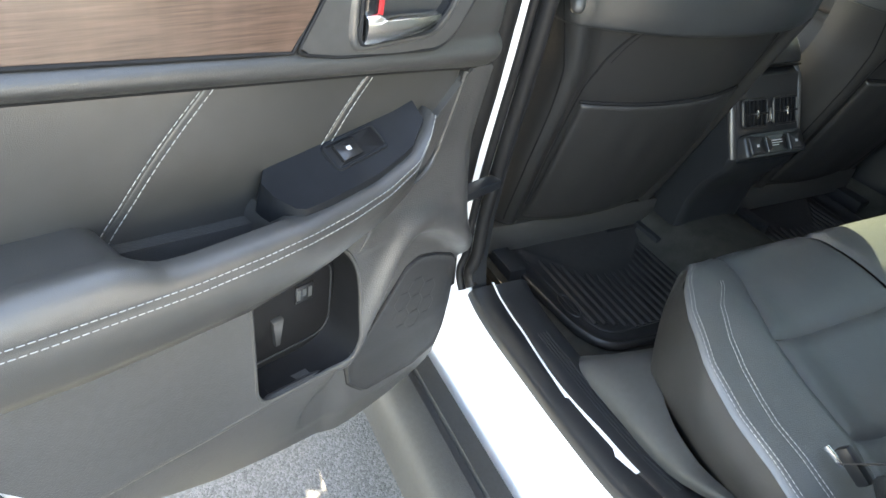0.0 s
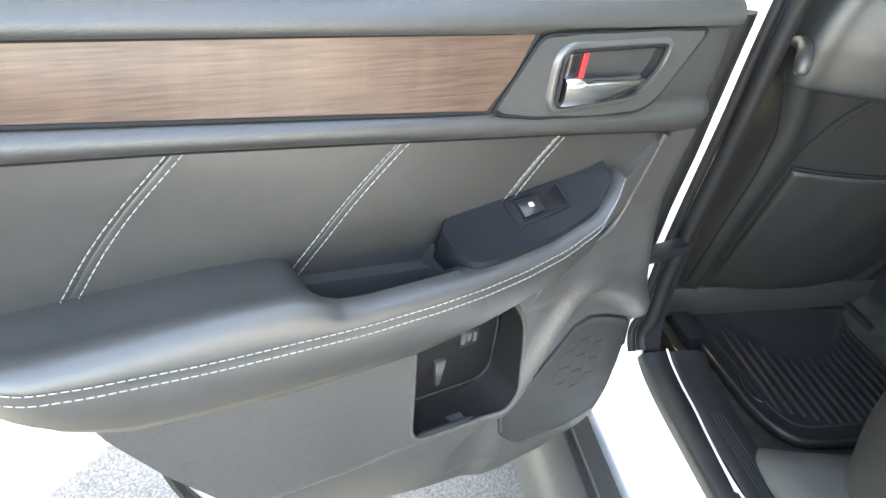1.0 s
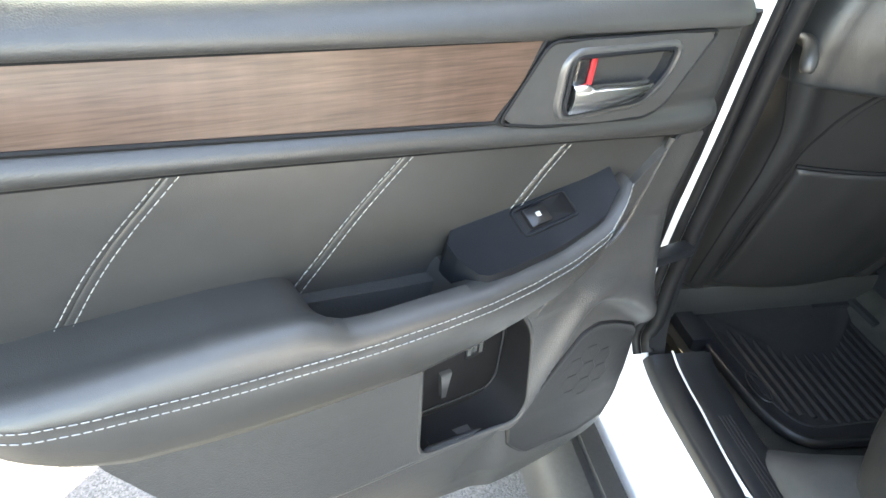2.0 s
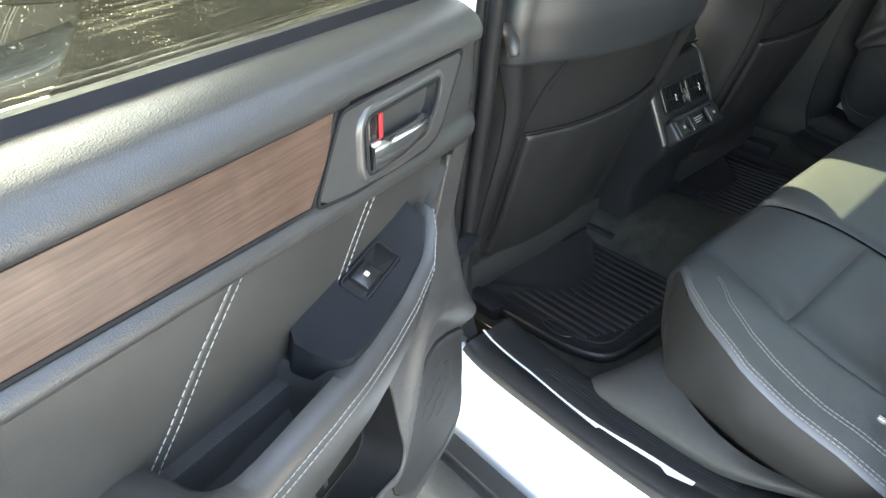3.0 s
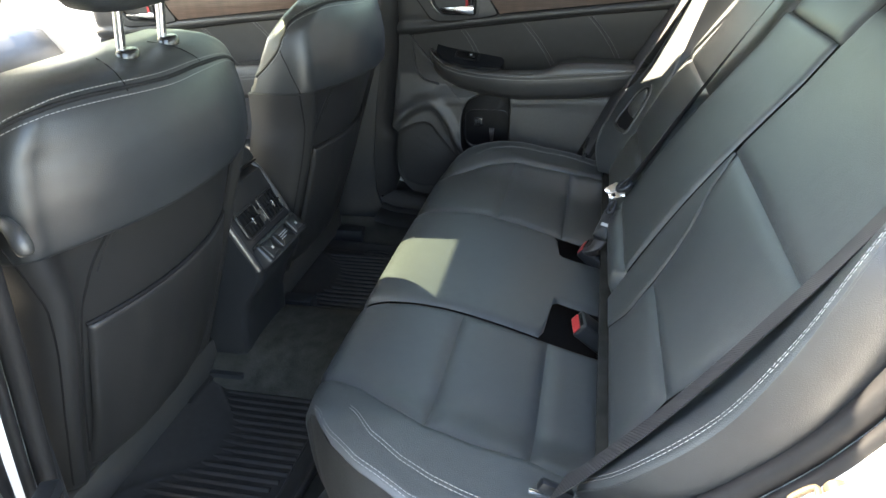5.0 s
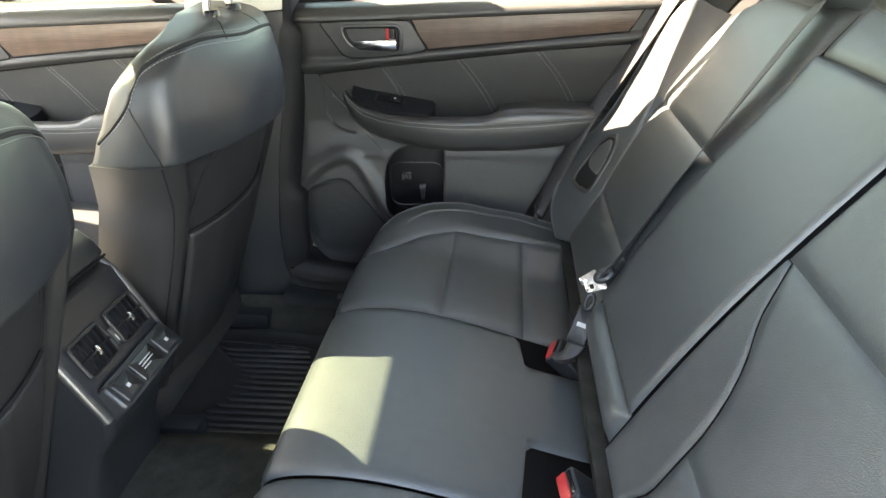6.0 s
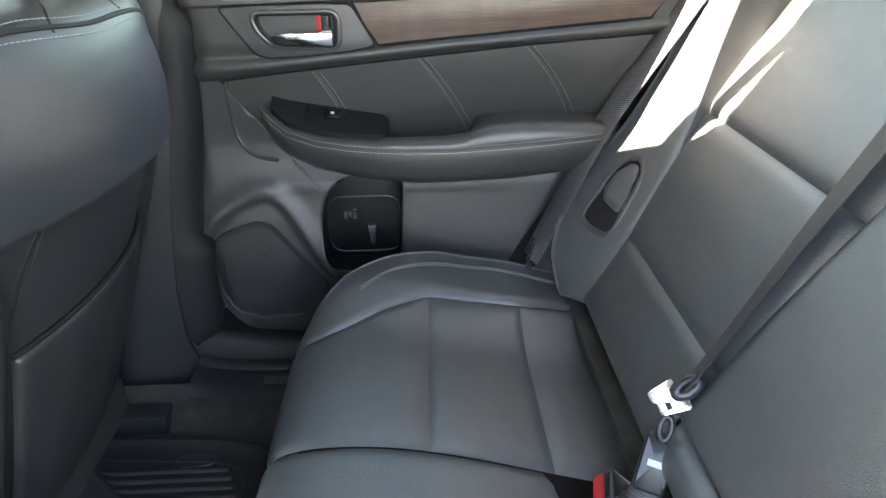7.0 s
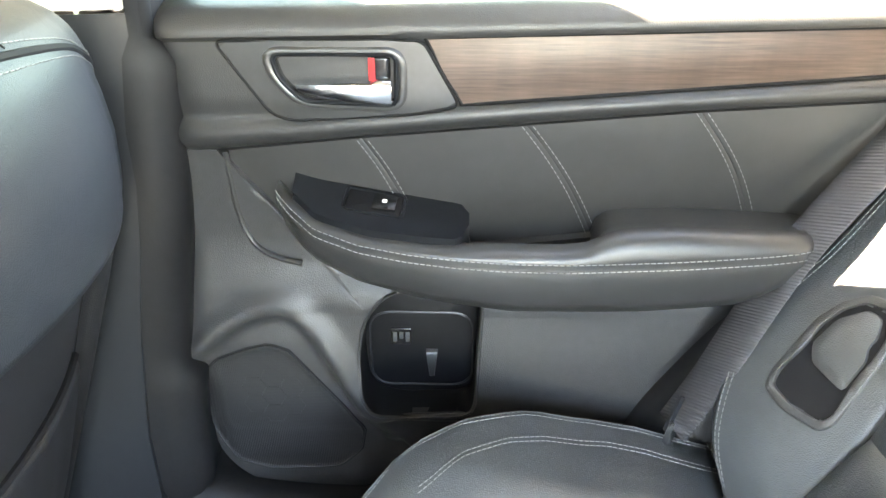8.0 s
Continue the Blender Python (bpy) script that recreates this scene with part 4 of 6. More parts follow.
    part("bezel_gap", tube([(p.x, bezel_y(p.x, p.y) + 0.0004, p.y) for p in outer], 0.0017, 6, closed=True), SEAM, bezel)
    part("bezel_roll", tube([(p.x, 0.7030, p.y) for p in resample(rounded([mid + (Vector(p) - mid) * 1.13 for p in ((0.066, 1.058), (0.072, 1.035), (0.094, 1.012), (0.187, 1.008), (0.188, 1.058))], 0.018, 8), 64)], 0.0055, 8, closed=True), BEZEL, bezel)
    part("screw_cap", prism(rounded([(0.118, 1.040), (0.134, 1.040), (0.134, 1.052), (0.118, 1.052)], 0.004), 0.7245, 0.728, 0.0008), SATIN, bezel)
    # lever: a chrome pull, thick at the pivot and tapering to a tip
    rings = []
    for k in range(15):
        s = k / 14
        x = 0.0885 + 0.095 * s
        h = 0.0036 + 0.0066 * min(s * 1.6, 1) ** 0.7 + (0.0025 if s > 0.80 else 0)
        zc = 1.0260 - 0.0065 * s + (0.0015 if s > 0.8 else 0)
        y = 0.6995 - 0.0075 * math.sin(math.pi * s ** 0.8)
        rings.append([(x, y + dy * 0.0055, zc + dz * h) for dy, dz in ((1, 1), (0, 1.05), (-0.8, 0.8), (-1, 0.2), (-0.9, -0.5), (-0.3, -1), (1, -1))])
    part("lever", loft(rings), CHROME, bezel, "polished chrome door lever")
    lock = part("lock_tab", turned(box(-0.011, 0.011, -0.010, 0.010, -0.0135, 0.0135, 0.005, 3), pose(0.1715, 0.7115, 1.0435)), GLOSS, bezel)
    part("lock_mark", turned(box(-0.0035, 0.0035, -0.001, 0.001, -0.0115, 0.0115, 0.0006), pose(0.1645, 0.7008, 1.0435, 0, 0, -14)), RED, lock, "red unlocked mark")
    # leather insert in four panels, with twin stitching along the joins
    joins = [((0.145, 0.9735), (0.1905, 0.898), 0.003), ((0.3205, 0.9885), (0.401, 0.860), 0.006), ((0.499, 1.0035), (0.5725, 0.878), 0.008)]

    def insert(u, v):
        return (u, 0.7175 - 0.004 * math.sin(math.pi * min(max(v, 0), 1)), 0.835 + (z_seam(u) - 0.002 - 0.835) * v)

    def edge(k):
        if k == 0:
            return lambda v: interp(v, [(0, 0.043), (0.12, 0.022), (0.35, 0.009), (0.72, 0.004), (1, 0.002)])
        if k == 4:
            return lambda v: 0.78
        (xt, zt), (xb, zb), bow = joins[k - 1]

        def at(v):
            z = 0.835 + (z_seam(xt) - 0.835) * v
            s = (zt - z) / (zt - zb)
            return xt + (xb - xt) * s + bow * math.sin(math.pi * min(max(s, 0), 1))
        return at
    for k in range(4):
        panel = part("insert_panel", pad(insert, edge(k), edge(k + 1), 0.0, 1.0, 0.0004, 0.0016, 28, 22, 0.0003), LEATHER_DOOR, root, "charcoal leatherette insert panel" if k == 0 else "")
        if k < 3:
            line = edge(k + 1)
            for off in (-0.0058, 0.0058):
                part("stitching", dashes([(line(v) + off, insert(line(v), v)[1] - 0.0026, insert(line(v), v)[2]) for v in [0.10 + 0.88 * i / 30 for i in range(31)]]), THREAD, panel, "pale double stitching")
    # lower card, speaker, pocket
    low = part("lower_card", holed(CARD, POCKET, lower_y, 240, 44, 0.020), CARD_PLASTIC, root, "grained charcoal lower door card")
    pocket_in = by_angle(POCKET, Vector((0.215, 0.70)), 56)
    # pocket walls and back coloured darker than the card, for the shade within
    part("pocket_wall", loft([[(p.x, lower_y(p.x, p.y) + 0.002, p.y) for p in pocket_in], [(p.x * 0.99 + 0.002, 0.712, p.y) for p in pocket_in], [(p.x * 0.98 + 0.004, 0.735, p.y * 0.985 + 0.0105) for p in pocket_in]], caps=False), RECESS_SHADE, low)
    part("pocket_back", prism([(p.x * 0.985 + 0.003, p.y * 0.99 + 0.007) for p in pocket_in], 0.734, 0.7375), RECESS_SHADE, low, "bottle pocket with its shade put into the colour")
    part("pocket_liner", tube([(p.x, 0.7325, p.y) for p in resample(rounded([(0.142, 0.632), (0.272, 0.632), (0.272, 0.742), (0.142, 0.742)], 0.028, 6), 70)], 0.0014, 5, closed=True), SATIN, low, "fine moulded liner edge")
    part("pocket_rib", turned(prism([(-0.0075, 0.019), (0.0075, 0.019), (0.003, -0.019), (-0.003, -0.019)], -0.005, 0.004, 0.002), pose(0.220, 0.7305, 0.668)), BEZEL, low, "pale grey moulded rib")
    badge = part("pocket_badge", box(0.168, 0.194, 0.7315, 0.7345, 0.694, 0.718, 0.001), GLOSS, low, "moulded recycling mark")
    for k in range(3):
        part("badge_mark", box(0.171 + 0.008 * k, 0.176 + 0.008 * k, 0.7308, 0.7318, 0.699 + 0.004 * (k % 2), 0.713, 0.0004), GREY, badge)
    part("pocket_lip", tube([(p.x, lower_y(p.x, p.y) + 0.0010, p.y) for p in resample(pocket_in, 80)], 0.0024, 6, closed=True), PLASTIC, low)
    spk = by_angle(SPEAKER, Vector((0.03, 0.61)), 72)
    speaker = part("speaker_grille", loft([[(0.03 + (p.x - 0.03) * k, lower_y(0.03 + (p.x - 0.03) * k, 0.61 + (p.y - 0.61) * k) + d, 0.61 + (p.y - 0.61) * k) for p in spk] for k, d in ((1.01, 0.006), (1.0, -0.0030), (0.985, -0.0036), (0.97, -0.0024), (0.9, -0.002), (0.8, -0.002), (0.65, -0.002), (0.5, -0.002), (0.35, -0.002), (0.18, -0.002))]), GRILLE, root, "black perforated speaker grille")
    part("speaker_rim", tube([(0.03 + (p.x - 0.03) * 1.012, lower_y(0.03 + (p.x - 0.03) * 1.012, 0.61 + (p.y - 0.61) * 1.012) + 0.0006, 0.61 + (p.y - 0.61) * 1.012) for p in spk], 0.0013, 5, closed=True), SEAM, speaker)
    for k in range(7):   # raised honeycomb in the grille's middle
        cx, cz = (0.022, 0.640) if k == 0 else (0.022 + 0.0275 * math.cos(math.pi * k / 3 + 0.5), 0.640 + 0.0275 * math.sin(math.pi * k / 3 + 0.5))
        part("honeycomb", tube([(cx + 0.0155 * math.cos(math.pi * j / 3), lower_y(cx + 0.0155 * math.cos(math.pi * j / 3), cz + 0.0155 * math.sin(math.pi * j / 3)) - 0.0022, cz + 0.0155 * math.sin(math.pi * j / 3)) for j in range(6)], 0.0004, 5, closed=True), GRILLE, speaker)
    part("card_crease", tube([(p.x, lower_y(p.x, p.z) + 0.006, p.z) for p in curve([(0.155, 0, 0.612), (0.262, 0, 0.617), (0.34, 0, 0.617), (0.43, 0, 0.615)], 20)], [0.0070 * (0.4 + 0.6 * math.sin(math.pi * (i + 1.5) / 22)) for i in range(20)], 8), CARD_PLASTIC, root)
    part("insert_rim", tube(curve([(0.002, 0.7085, 0.955), (0.004, 0.7080, 0.921), (0.009, 0.7060, 0.878), (0.022, 0.7020, 0.850), (0.043, 0.6985, 0.835), (0.075, 0.6965, 0.827)], 26), 0.0034, 8), PLASTIC, root)
    # armrest: hollow grip in the middle, stitched roll along its inner edge
    tops = [(0.056, 0.922), (0.07, 0.911), (0.10, 0.892), (0.16, 0.877), (0.25, 0.871), (0.36, 0.872), (0.385, 0.875), (0.403, 0.884), (0.424, 0.891), (0.48, 0.894), (0.541, 0.892), (0.585, 0.890), (0.610, 0.888), (0.640, 0.884), (0.650, 0.880)]
    stitch = [(0.056, 0.914), (0.07, 0.902), (0.10, 0.881), (0.146, 0.866), (0.20, 0.858), (0.246, 0.855), (0.30, 0.852), (0.364, 0.852), (0.472, 0.858), (0.556, 0.864), (0.60, 0.867), (0.640, 0.872), (0.650, 0.876)]
    bottoms = [(0.056, 0.892), (0.066, 0.868), (0.084, 0.848), (0.101, 0.838), (0.142, 0.818), (0.207, 0.802), (0.31, 0.789), (0.45, 0.793), (0.55, 0.803), (0.59, 0.818), (0.625, 0.842), (0.650, 0.872)]
    reach = [(0.056, 0.690), (0.07, 0.677), (0.10, 0.662), (0.15, 0.655), (0.25, 0.645), (0.4, 0.641), (0.5, 0.640), (0.57, 0.642), (0.605, 0.646), (0.622, 0.652), (0.640, 0.672), (0.650, 0.700)]

    def arm_ring(x):
        t, s, b, y = interp(x, tops), interp(x, stitch), interp(x, bottoms), interp(x, reach)
        grip = min(max((x - 0.262) / 0.015, 0), 1) * min(max((0.405 - x) / 0.02, 0), 1)
        front = min(max((0.27 - x) / 0.01, 0), 1)
        dip = 0.078 * grip + 0.006 * front
        return [(x, 0.724, b + 0.002), (x, y + 0.030, b), (x, y + 0.012, b + 0.004), (x, y + 0.004, b + 0.3 * (s - b)), (x, y + 0.0012, b + 0.75 * (s - b)), (x, y + 0.0012, s - 0.0035), (x, y + 0.0020, s), (x, y + 0.0010, s + 0.0035),
                (x, y + 0.003, s + 0.5 * (t - s)), (x, y + 0.010, s + 0.85 * (t - s)), (x, y + 0.020, t), (x, y + 0.027 + 0.004 * grip, t - 0.0015 - 0.25 * dip), (x, y + 0.036 + 0.004 * grip, t - 0.001 - dip), (x, 0.712, t - dip), (x, 0.724, t - dip)]
    xs = sorted([0.056 + 0.594 * k / 70 for k in range(71)] + [0.2635, 0.2675, 0.2725, 0.387, 0.394, 0.400])
    arm = part("armrest", loft([arm_ring(x) for x in xs]), LEATHER_DOOR, root, "padded charcoal armrest with a grip hollow")
    for k in (5, 7):
        part("stitching", dashes([Vector(arm_ring(x)[k]) + Vector((0, -0.0006, 0.001 * (k - 6))) for x in xs]), THREAD, arm, "pale double stitching")

    def panel_at(u, v):
        x = 0.074 + 0.190 * u
        lo = (max(interp(x, reach) + 0.012, 0.660), interp(x, tops) + 0.002)
        hi = (0.7155, interp(x, [(0.074, 0.927), (0.10, 0.920), (0.25, 0.893), (0.264, 0.889)]))
        return (x, lo[0] + (hi[0] - lo[0]) * v, lo[1] + (hi[1] - lo[1]) * v)

    def panel_point(u, v):
        lo = 0.15 * max(0, 1 - u / 0.25) ** 2
        end = 0.42 * (1 - math.sqrt(max(0.0, 1 - max(0, (u - 0.90) / 0.10) ** 2)))
        p = Vector(panel_at(u, lo + (1 - lo) * (end + (1 - 1.6 * end) * v)))
        return p + Vector((0, 0, 0.004))
    switch_panel = part("switch_panel", sheet(panel_point, 24, 10, 0.03, (0, 0.004, -1)), PANEL, root, "satin black window switch panel")
    a, b, c = (Vector(panel_at(*q)) for q in ((0.32, 0.62), (0.60, 0.62), (0.46, 0.9)))
    ex = (b - a).normalized()
    ey = (c - (a + b) / 2 - ex * (c - (a + b) / 2).dot(ex)).normalized()
    frame_m = Matrix((ex, ey, ex.cross(ey))).transposed().to_4x4()
    frame_m.translation = (a + b) / 2 + Vector((0, 0, 0.0045))
    loop = rounded([(-0.032, -0.0145), (0.032, -0.0145), (0.032, 0.0145), (-0.032, 0.0145)], 0.005)
    part("switch_bezel", turned(tube([(p.x, p.y, 0.0) for p in loop], 0.0022, 6, closed=True), frame_m), PANEL, switch_panel)
    part("switch_well", turned(prism(loop, 0.0004, -0.002, 0.001, axis="z"), frame_m), SEAM, switch_panel)
    rocker = part("window_switch", turned(box(-0.002, 0.0245, -0.0105, 0.0105, -0.001, 0.0042, 0.002), frame_m @ pose(0, 0, 0, 0, -4, 0)), GLOSS, switch_panel, "window rocker switch")
    part("switch_mark", turned(box(0.008, 0.0135, -0.0022, 0.0028, 0.0046, 0.0052, 0.0002), frame_m), WHITE_PRINT, rocker)
    LINING = False
    return root


RIGHT_DOOR = build_door("rear_door", "closed white rear car door with charcoal leather lining and wood strip", GLASS_SIDE)
FRONT_DOOR = copy_thing(RIGHT_DOOR, pose(-0.945, -0.03, 0.0))
FRONT_DOOR.name = "front_door"
tagged(FRONT_DOOR, "closed white front car door with charcoal leather lining", "car door")
FLIP = True
LEFT_DOOR = build_door("rear_door", "wide open white rear car door with charcoal leather lining and wood strip", GLASS_DUSTY)
FLIP = False
SWING = Matrix(((0.36329, 0.93115, -0.03135), (-0.92985, 0.36448, 0.05047), (0.05842, 0.01081, 0.99823))).to_4x4()
SWING.translation = (0.73874, -0.66129, 0.00716)
LEFT_DOOR.matrix_world = SWING
FRONT_HINGE = Vector((-1.04, -0.80, 0.0))
DRIVER_DOOR = copy_thing(LEFT_DOOR, Matrix.Translation(FRONT_HINGE) @ Matrix.Rotation(radians(-13), 4, "Z") @ Matrix.Translation(-FRONT_HINGE) @ pose(-0.965, 0, 0) @ SWING @ Matrix.Diagonal((1.18, 1, 1, 1)))
DRIVER_DOOR.name = "front_door"
tagged(DRIVER_DOOR, "wide open white driver door with charcoal lining", "car door")

# ---- rear bench ----
BENCH = thing("rear_bench", "black leather rear bench with pale stitching and split backrest", "car seat")
CUSHION = [(0.205, 0.435), (0.165, 0.490), (0.138, 0.550), (0.124, 0.605), (0.132, 0.640), (0.165, 0.656), (0.220, 0.660), (0.270, 0.656), (0.317, 0.647), (0.370, 0.633), (0.420, 0.617), (0.465, 0.602), (0.520, 0.585), (0.575, 0.570)]
V_SEAM, V_REAR, V_EDGE = 8 / 13, 11 / 13, 4.3 / 13


def cushion_line(v):
    s = min(max(v, 0), 1) * 13
    k = min(int(s), 12)
    pts = [Vector((x, z)) for x, z in CUSHION]
    a, b, c, d = pts[max(k - 1, 0)], pts[k], pts[k + 1], pts[min(k + 2, 13)]
    u = s - k
    p = 0.5 * (2 * b + (c - a) * u + (2 * a - 5 * b + 4 * c - d) * u * u + (3 * b - a - 3 * c + d) * u ** 3)
    return p


def cushion(u, v):
    p = cushion_line(v)
    side = max(0.0, abs(u) - 0.40)
    swell = min(max((abs(u) - 0.42) / 0.10, 0), 1) ** 1.2 * min(max((p.x - 0.118) / 0.045, 0), 1) * (1 if v > V_EDGE else 0)
    lift = 0.027 + 0.012 * min(max((p.x - 0.38) / 0.08, 0), 1)
    return (p.x + 0.18 * side * max(0, 1 - v / 0.8), u, p.y - (0.4 * side ** 2 if v < V_EDGE else 0) + lift * swell)


def out_main(v):
    return interp(cushion_line(v).x if v > V_EDGE else 0.13, [(0.12, 0.405), (0.16, 0.415), (0.197, 0.432), (0.25, 0.468), (0.317, 0.500), (0.40, 0.508), (0.465, 0.510), (0.575, 0.530)])


def out_edge(v):
    return interp(cushion_line(v).x if v > V_EDGE else 0.13, [(0.12, 0.470), (0.141, 0.495), (0.163, 0.520), (0.19, 0.562), (0.245, 0.604), (0.325, 0.638), (0.40, 0.647), (0.47, 0.648), (0.575, 0.648)])


def out_stitch(x):
    return interp(x, [(0.18, 0.475), (0.222, 0.512), (0.25, 0.545), (0.30, 0.575), (0.345, 0.590), (0.42, 0.602), (0.48, 0.600), (0.575, 0.598)])


UPW = (-0.6, 0, 0.8)
for s in (-1, 1):
    a, b = (lambda v: 0.197 * s), (lambda v: out_main(v) * s)
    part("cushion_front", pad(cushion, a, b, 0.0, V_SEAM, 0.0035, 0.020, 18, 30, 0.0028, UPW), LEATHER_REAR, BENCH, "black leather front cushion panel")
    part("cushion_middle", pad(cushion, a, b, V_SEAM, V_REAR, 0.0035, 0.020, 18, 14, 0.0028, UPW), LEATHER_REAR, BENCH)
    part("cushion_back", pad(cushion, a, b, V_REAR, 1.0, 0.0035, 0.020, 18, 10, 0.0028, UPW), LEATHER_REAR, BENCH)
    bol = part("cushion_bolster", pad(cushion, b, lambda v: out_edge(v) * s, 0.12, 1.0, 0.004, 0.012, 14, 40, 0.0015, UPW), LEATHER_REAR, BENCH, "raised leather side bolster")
    vs = [V_EDGE + 0.02 + (0.97 - V_EDGE) * k / 40 for k in range(41)]
    for off in (-0.0032, 0.0032):
        part("stitching", dashes(drape([cushion((out_stitch(cushion_line(v).x) + off) * s, v) for v in vs if cushion_line(v).x > 0.205], bol, (0, 0, -1))), THREAD, bol, "pale double stitching")
    for off in (-0.014, -0.008):
        part("stitching", dashes(drape([cushion((out_edge(v) + off) * s, v) for v in vs], bol, (0, 0, -1))), THREAD, bol)

    def side_face(u, v):
        w = 0.10 + 0.90 * u
        p = Vector(cushion(out_edge(w) * s, w))
        low = Vector((max(p.x, 0.165) + 0.02, s * (0.45 + 0.145 * u ** 0.7), 0.450 - 0.03 * math.sin(math.pi * u) + 0.045 * u))
        bulge = 0.014 * math.sin(math.pi * v)
        return p.lerp(low, v) + Vector((-0.5 * bulge * (1 - u), s * bulge, 0)) - Vector((0, 0, 0.002))
    part("cushion_side", sheet(side_face, 34, 14), LEATHER_DOOR, BENCH, "plain black side of the bench cushion")


def notch(v, wide, narrow):
    """The middle cushion narrows at the back, which leaves dark wells for the buckles."""
    s = min(max((cushion_line(v).x - 0.452) / 0.014, 0), 1) if v > V_EDGE else 0
    return wide + (narrow - wide) * s * s * (3 - 2 * s)


mid_l, mid_r = (lambda v: notch(v, -0.193, -0.066)), (lambda v: notch(v, 0.193, 0.118))
part("cushion_centre", pad(lambda u, v: Vector(cushion(u, v)) + Vector((0, 0, 0.0015)), mid_l, mid_r, 0.0, 1.0, 0.0035, 0.020, 30, 90, 0.003, UPW), LEATHER_REAR, BENCH, "plain black leather middle cushion")
part("cushion_base", loft([[(x, y, z) for x, z in ((0.225, 0.43), (0.18, 0.50), (0.15, 0.60), (0.19, 0.63), (0.33, 0.615), (0.44, 0.575), (0.49, 0.525), (0.57, 0.50), (0.57, 0.43))] for y in (-0.42, -0.3, 0, 0.3, 0.42)]), SEAM, BENCH)

# backrest: a leaning plane with a gentle lumbar swell
LEAN = Vector((0.539, 0.842))


def back(u, v):
    s = 0.62 * v
    swell = 0.012 * math.sin(math.pi * min(v * 1.35, 1))
    return (0.562 + LEAN.x * s - 0.842 * swell + 0.16 * max(0, v - 0.80) ** 2 * 2, u, 0.650 + LEAN.y * s + 0.539 * swell)


def v_at(z):
    return (z - 0.650) / (0.842 * 0.62)


FWD = (-0.842, 0, 0.539)


def const(c):
    return lambda v: c


for s in (-1, 1):
    inner = 0.1775 if s > 0 else -0.1165
    edge_in = (lambda v, i=inner: i)
    edge_out = lambda v: s * interp(v, [(0, 0.505), (0.2, 0.503), (0.45, 0.545), (0.55, 0.566), (0.70, 0.584), (0.76, 0.584), (0.82, 0.568), (0.87, 0.538), (0.91, 0.490), (0.948, 0.430)])
    if s < 0:   # the wider half has a curved seam beside the middle panel
        edge_low = lambda v: interp(0.650 + 0.842 * 0.62 * v, [(0.65, -0.205), (0.70, -0.236), (0.775, -0.232), (0.81, -0.221), (0.845, -0.198), (0.875, -0.160), (0.928, -0.126)])
        part("backrest_side_roll", pad(back, lambda v: -0.1165, lambda v: edge_low(v) + 0.001, 0.0, v_at(0.927), 0.001, 0.004, 10, 24, 0.0012, FWD), LEATHER_REAR, BENCH)
    else:
        edge_low = edge_in
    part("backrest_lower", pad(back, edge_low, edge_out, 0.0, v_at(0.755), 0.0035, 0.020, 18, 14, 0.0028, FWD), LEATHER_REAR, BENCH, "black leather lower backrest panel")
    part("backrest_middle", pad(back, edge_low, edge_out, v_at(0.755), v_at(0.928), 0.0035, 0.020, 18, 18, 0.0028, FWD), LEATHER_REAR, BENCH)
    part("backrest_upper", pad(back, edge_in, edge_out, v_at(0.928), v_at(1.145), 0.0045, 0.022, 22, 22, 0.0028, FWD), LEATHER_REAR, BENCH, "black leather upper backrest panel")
    # fixed side bolster beside the door: turned inwards, its outer edge stitched
    seam_in = curve([(0.572, s * 0.500, 0.640), (0.598, s * 0.503, 0.700), (0.632, s * 0.509, 0.765), (0.676, s * 0.523, 0.848), (0.711, s * 0.545, 0.925), (0.746, s * 0.577, 1.014), (0.768, s * 0.595, 1.064), (0.790, s * 0.606, 1.118)], 41)
    seam_out = curve([(0.535, s * 0.552, 0.628), (0.527, s * 0.600, 0.694), (0.569, s * 0.660, 0.782), (0.641, s * 0.672, 0.868), (0.689, s * 0.668, 0.955), (0.728, s * 0.655, 1.045), (0.766, s * 0.628, 1.108)], 41)

    def bolster(u, v):
        k = min(max(v, 0), 1) * 40
        i = min(int(k), 39)
        p, q = seam_in[i].lerp(seam_in[i + 1], k - i), seam_out[i].lerp(seam_out[i + 1], k - i)
        swell = 0.003 * math.sin(math.pi * min(max(u, 0), 1)) * (0.35 + 0.65 * math.sin(math.pi * min(v + 0.08, 1)))
        return p.lerp(q, u) + Vector((-0.80, -s * 0.35, 0.48)) * swell
    bol = part("side_bolster", pad(bolster, const(0.0), const(1.0), 0.0, 1.0, 0.003, 0.010, 30, 84, 0.002, (-0.8, -s * 0.4, 0.4)), LEATHER_REAR, BENCH, "black leather bolster beside the door")
    for u in (0.895, 0.935):
        part("stitching", dashes(drape([bolster(u, v) for v in [0.03 + 0.90 * k / 60 for k in range(61)]], bol, (0.8, s * 0.35, -0.48))), THREAD, bol, "pale double stitching")

    def outer_side(u, v):
        return bolster(1.0, u) + Vector((0.090 * v, s * (0.012 * math.sin(math.pi * v) - 0.004 * v), -0.03 * v))
    part("bolster_side", sheet(outer_side, 34, 8), LEATHER, bol)
    part("bolster_side", sheet(lambda u, v: bolster(0.0, u) + Vector((0.075 * v, -s * 0.010 * v, -0.035 * v - 0.004 * math.sin(math.pi * v))), 34, 8), LEATHER, bol)
    if s < 0:
        continue
    # seat-fold pull in its recess
    ez, ey = Vector((0.457, 0.138, 0.879)), Vector((-0.400, 0.914, 0.065))
    into = Vector((0.794, 0.381, -0.473))
    mid = Vector((0.6195, 0.574, 0.798))
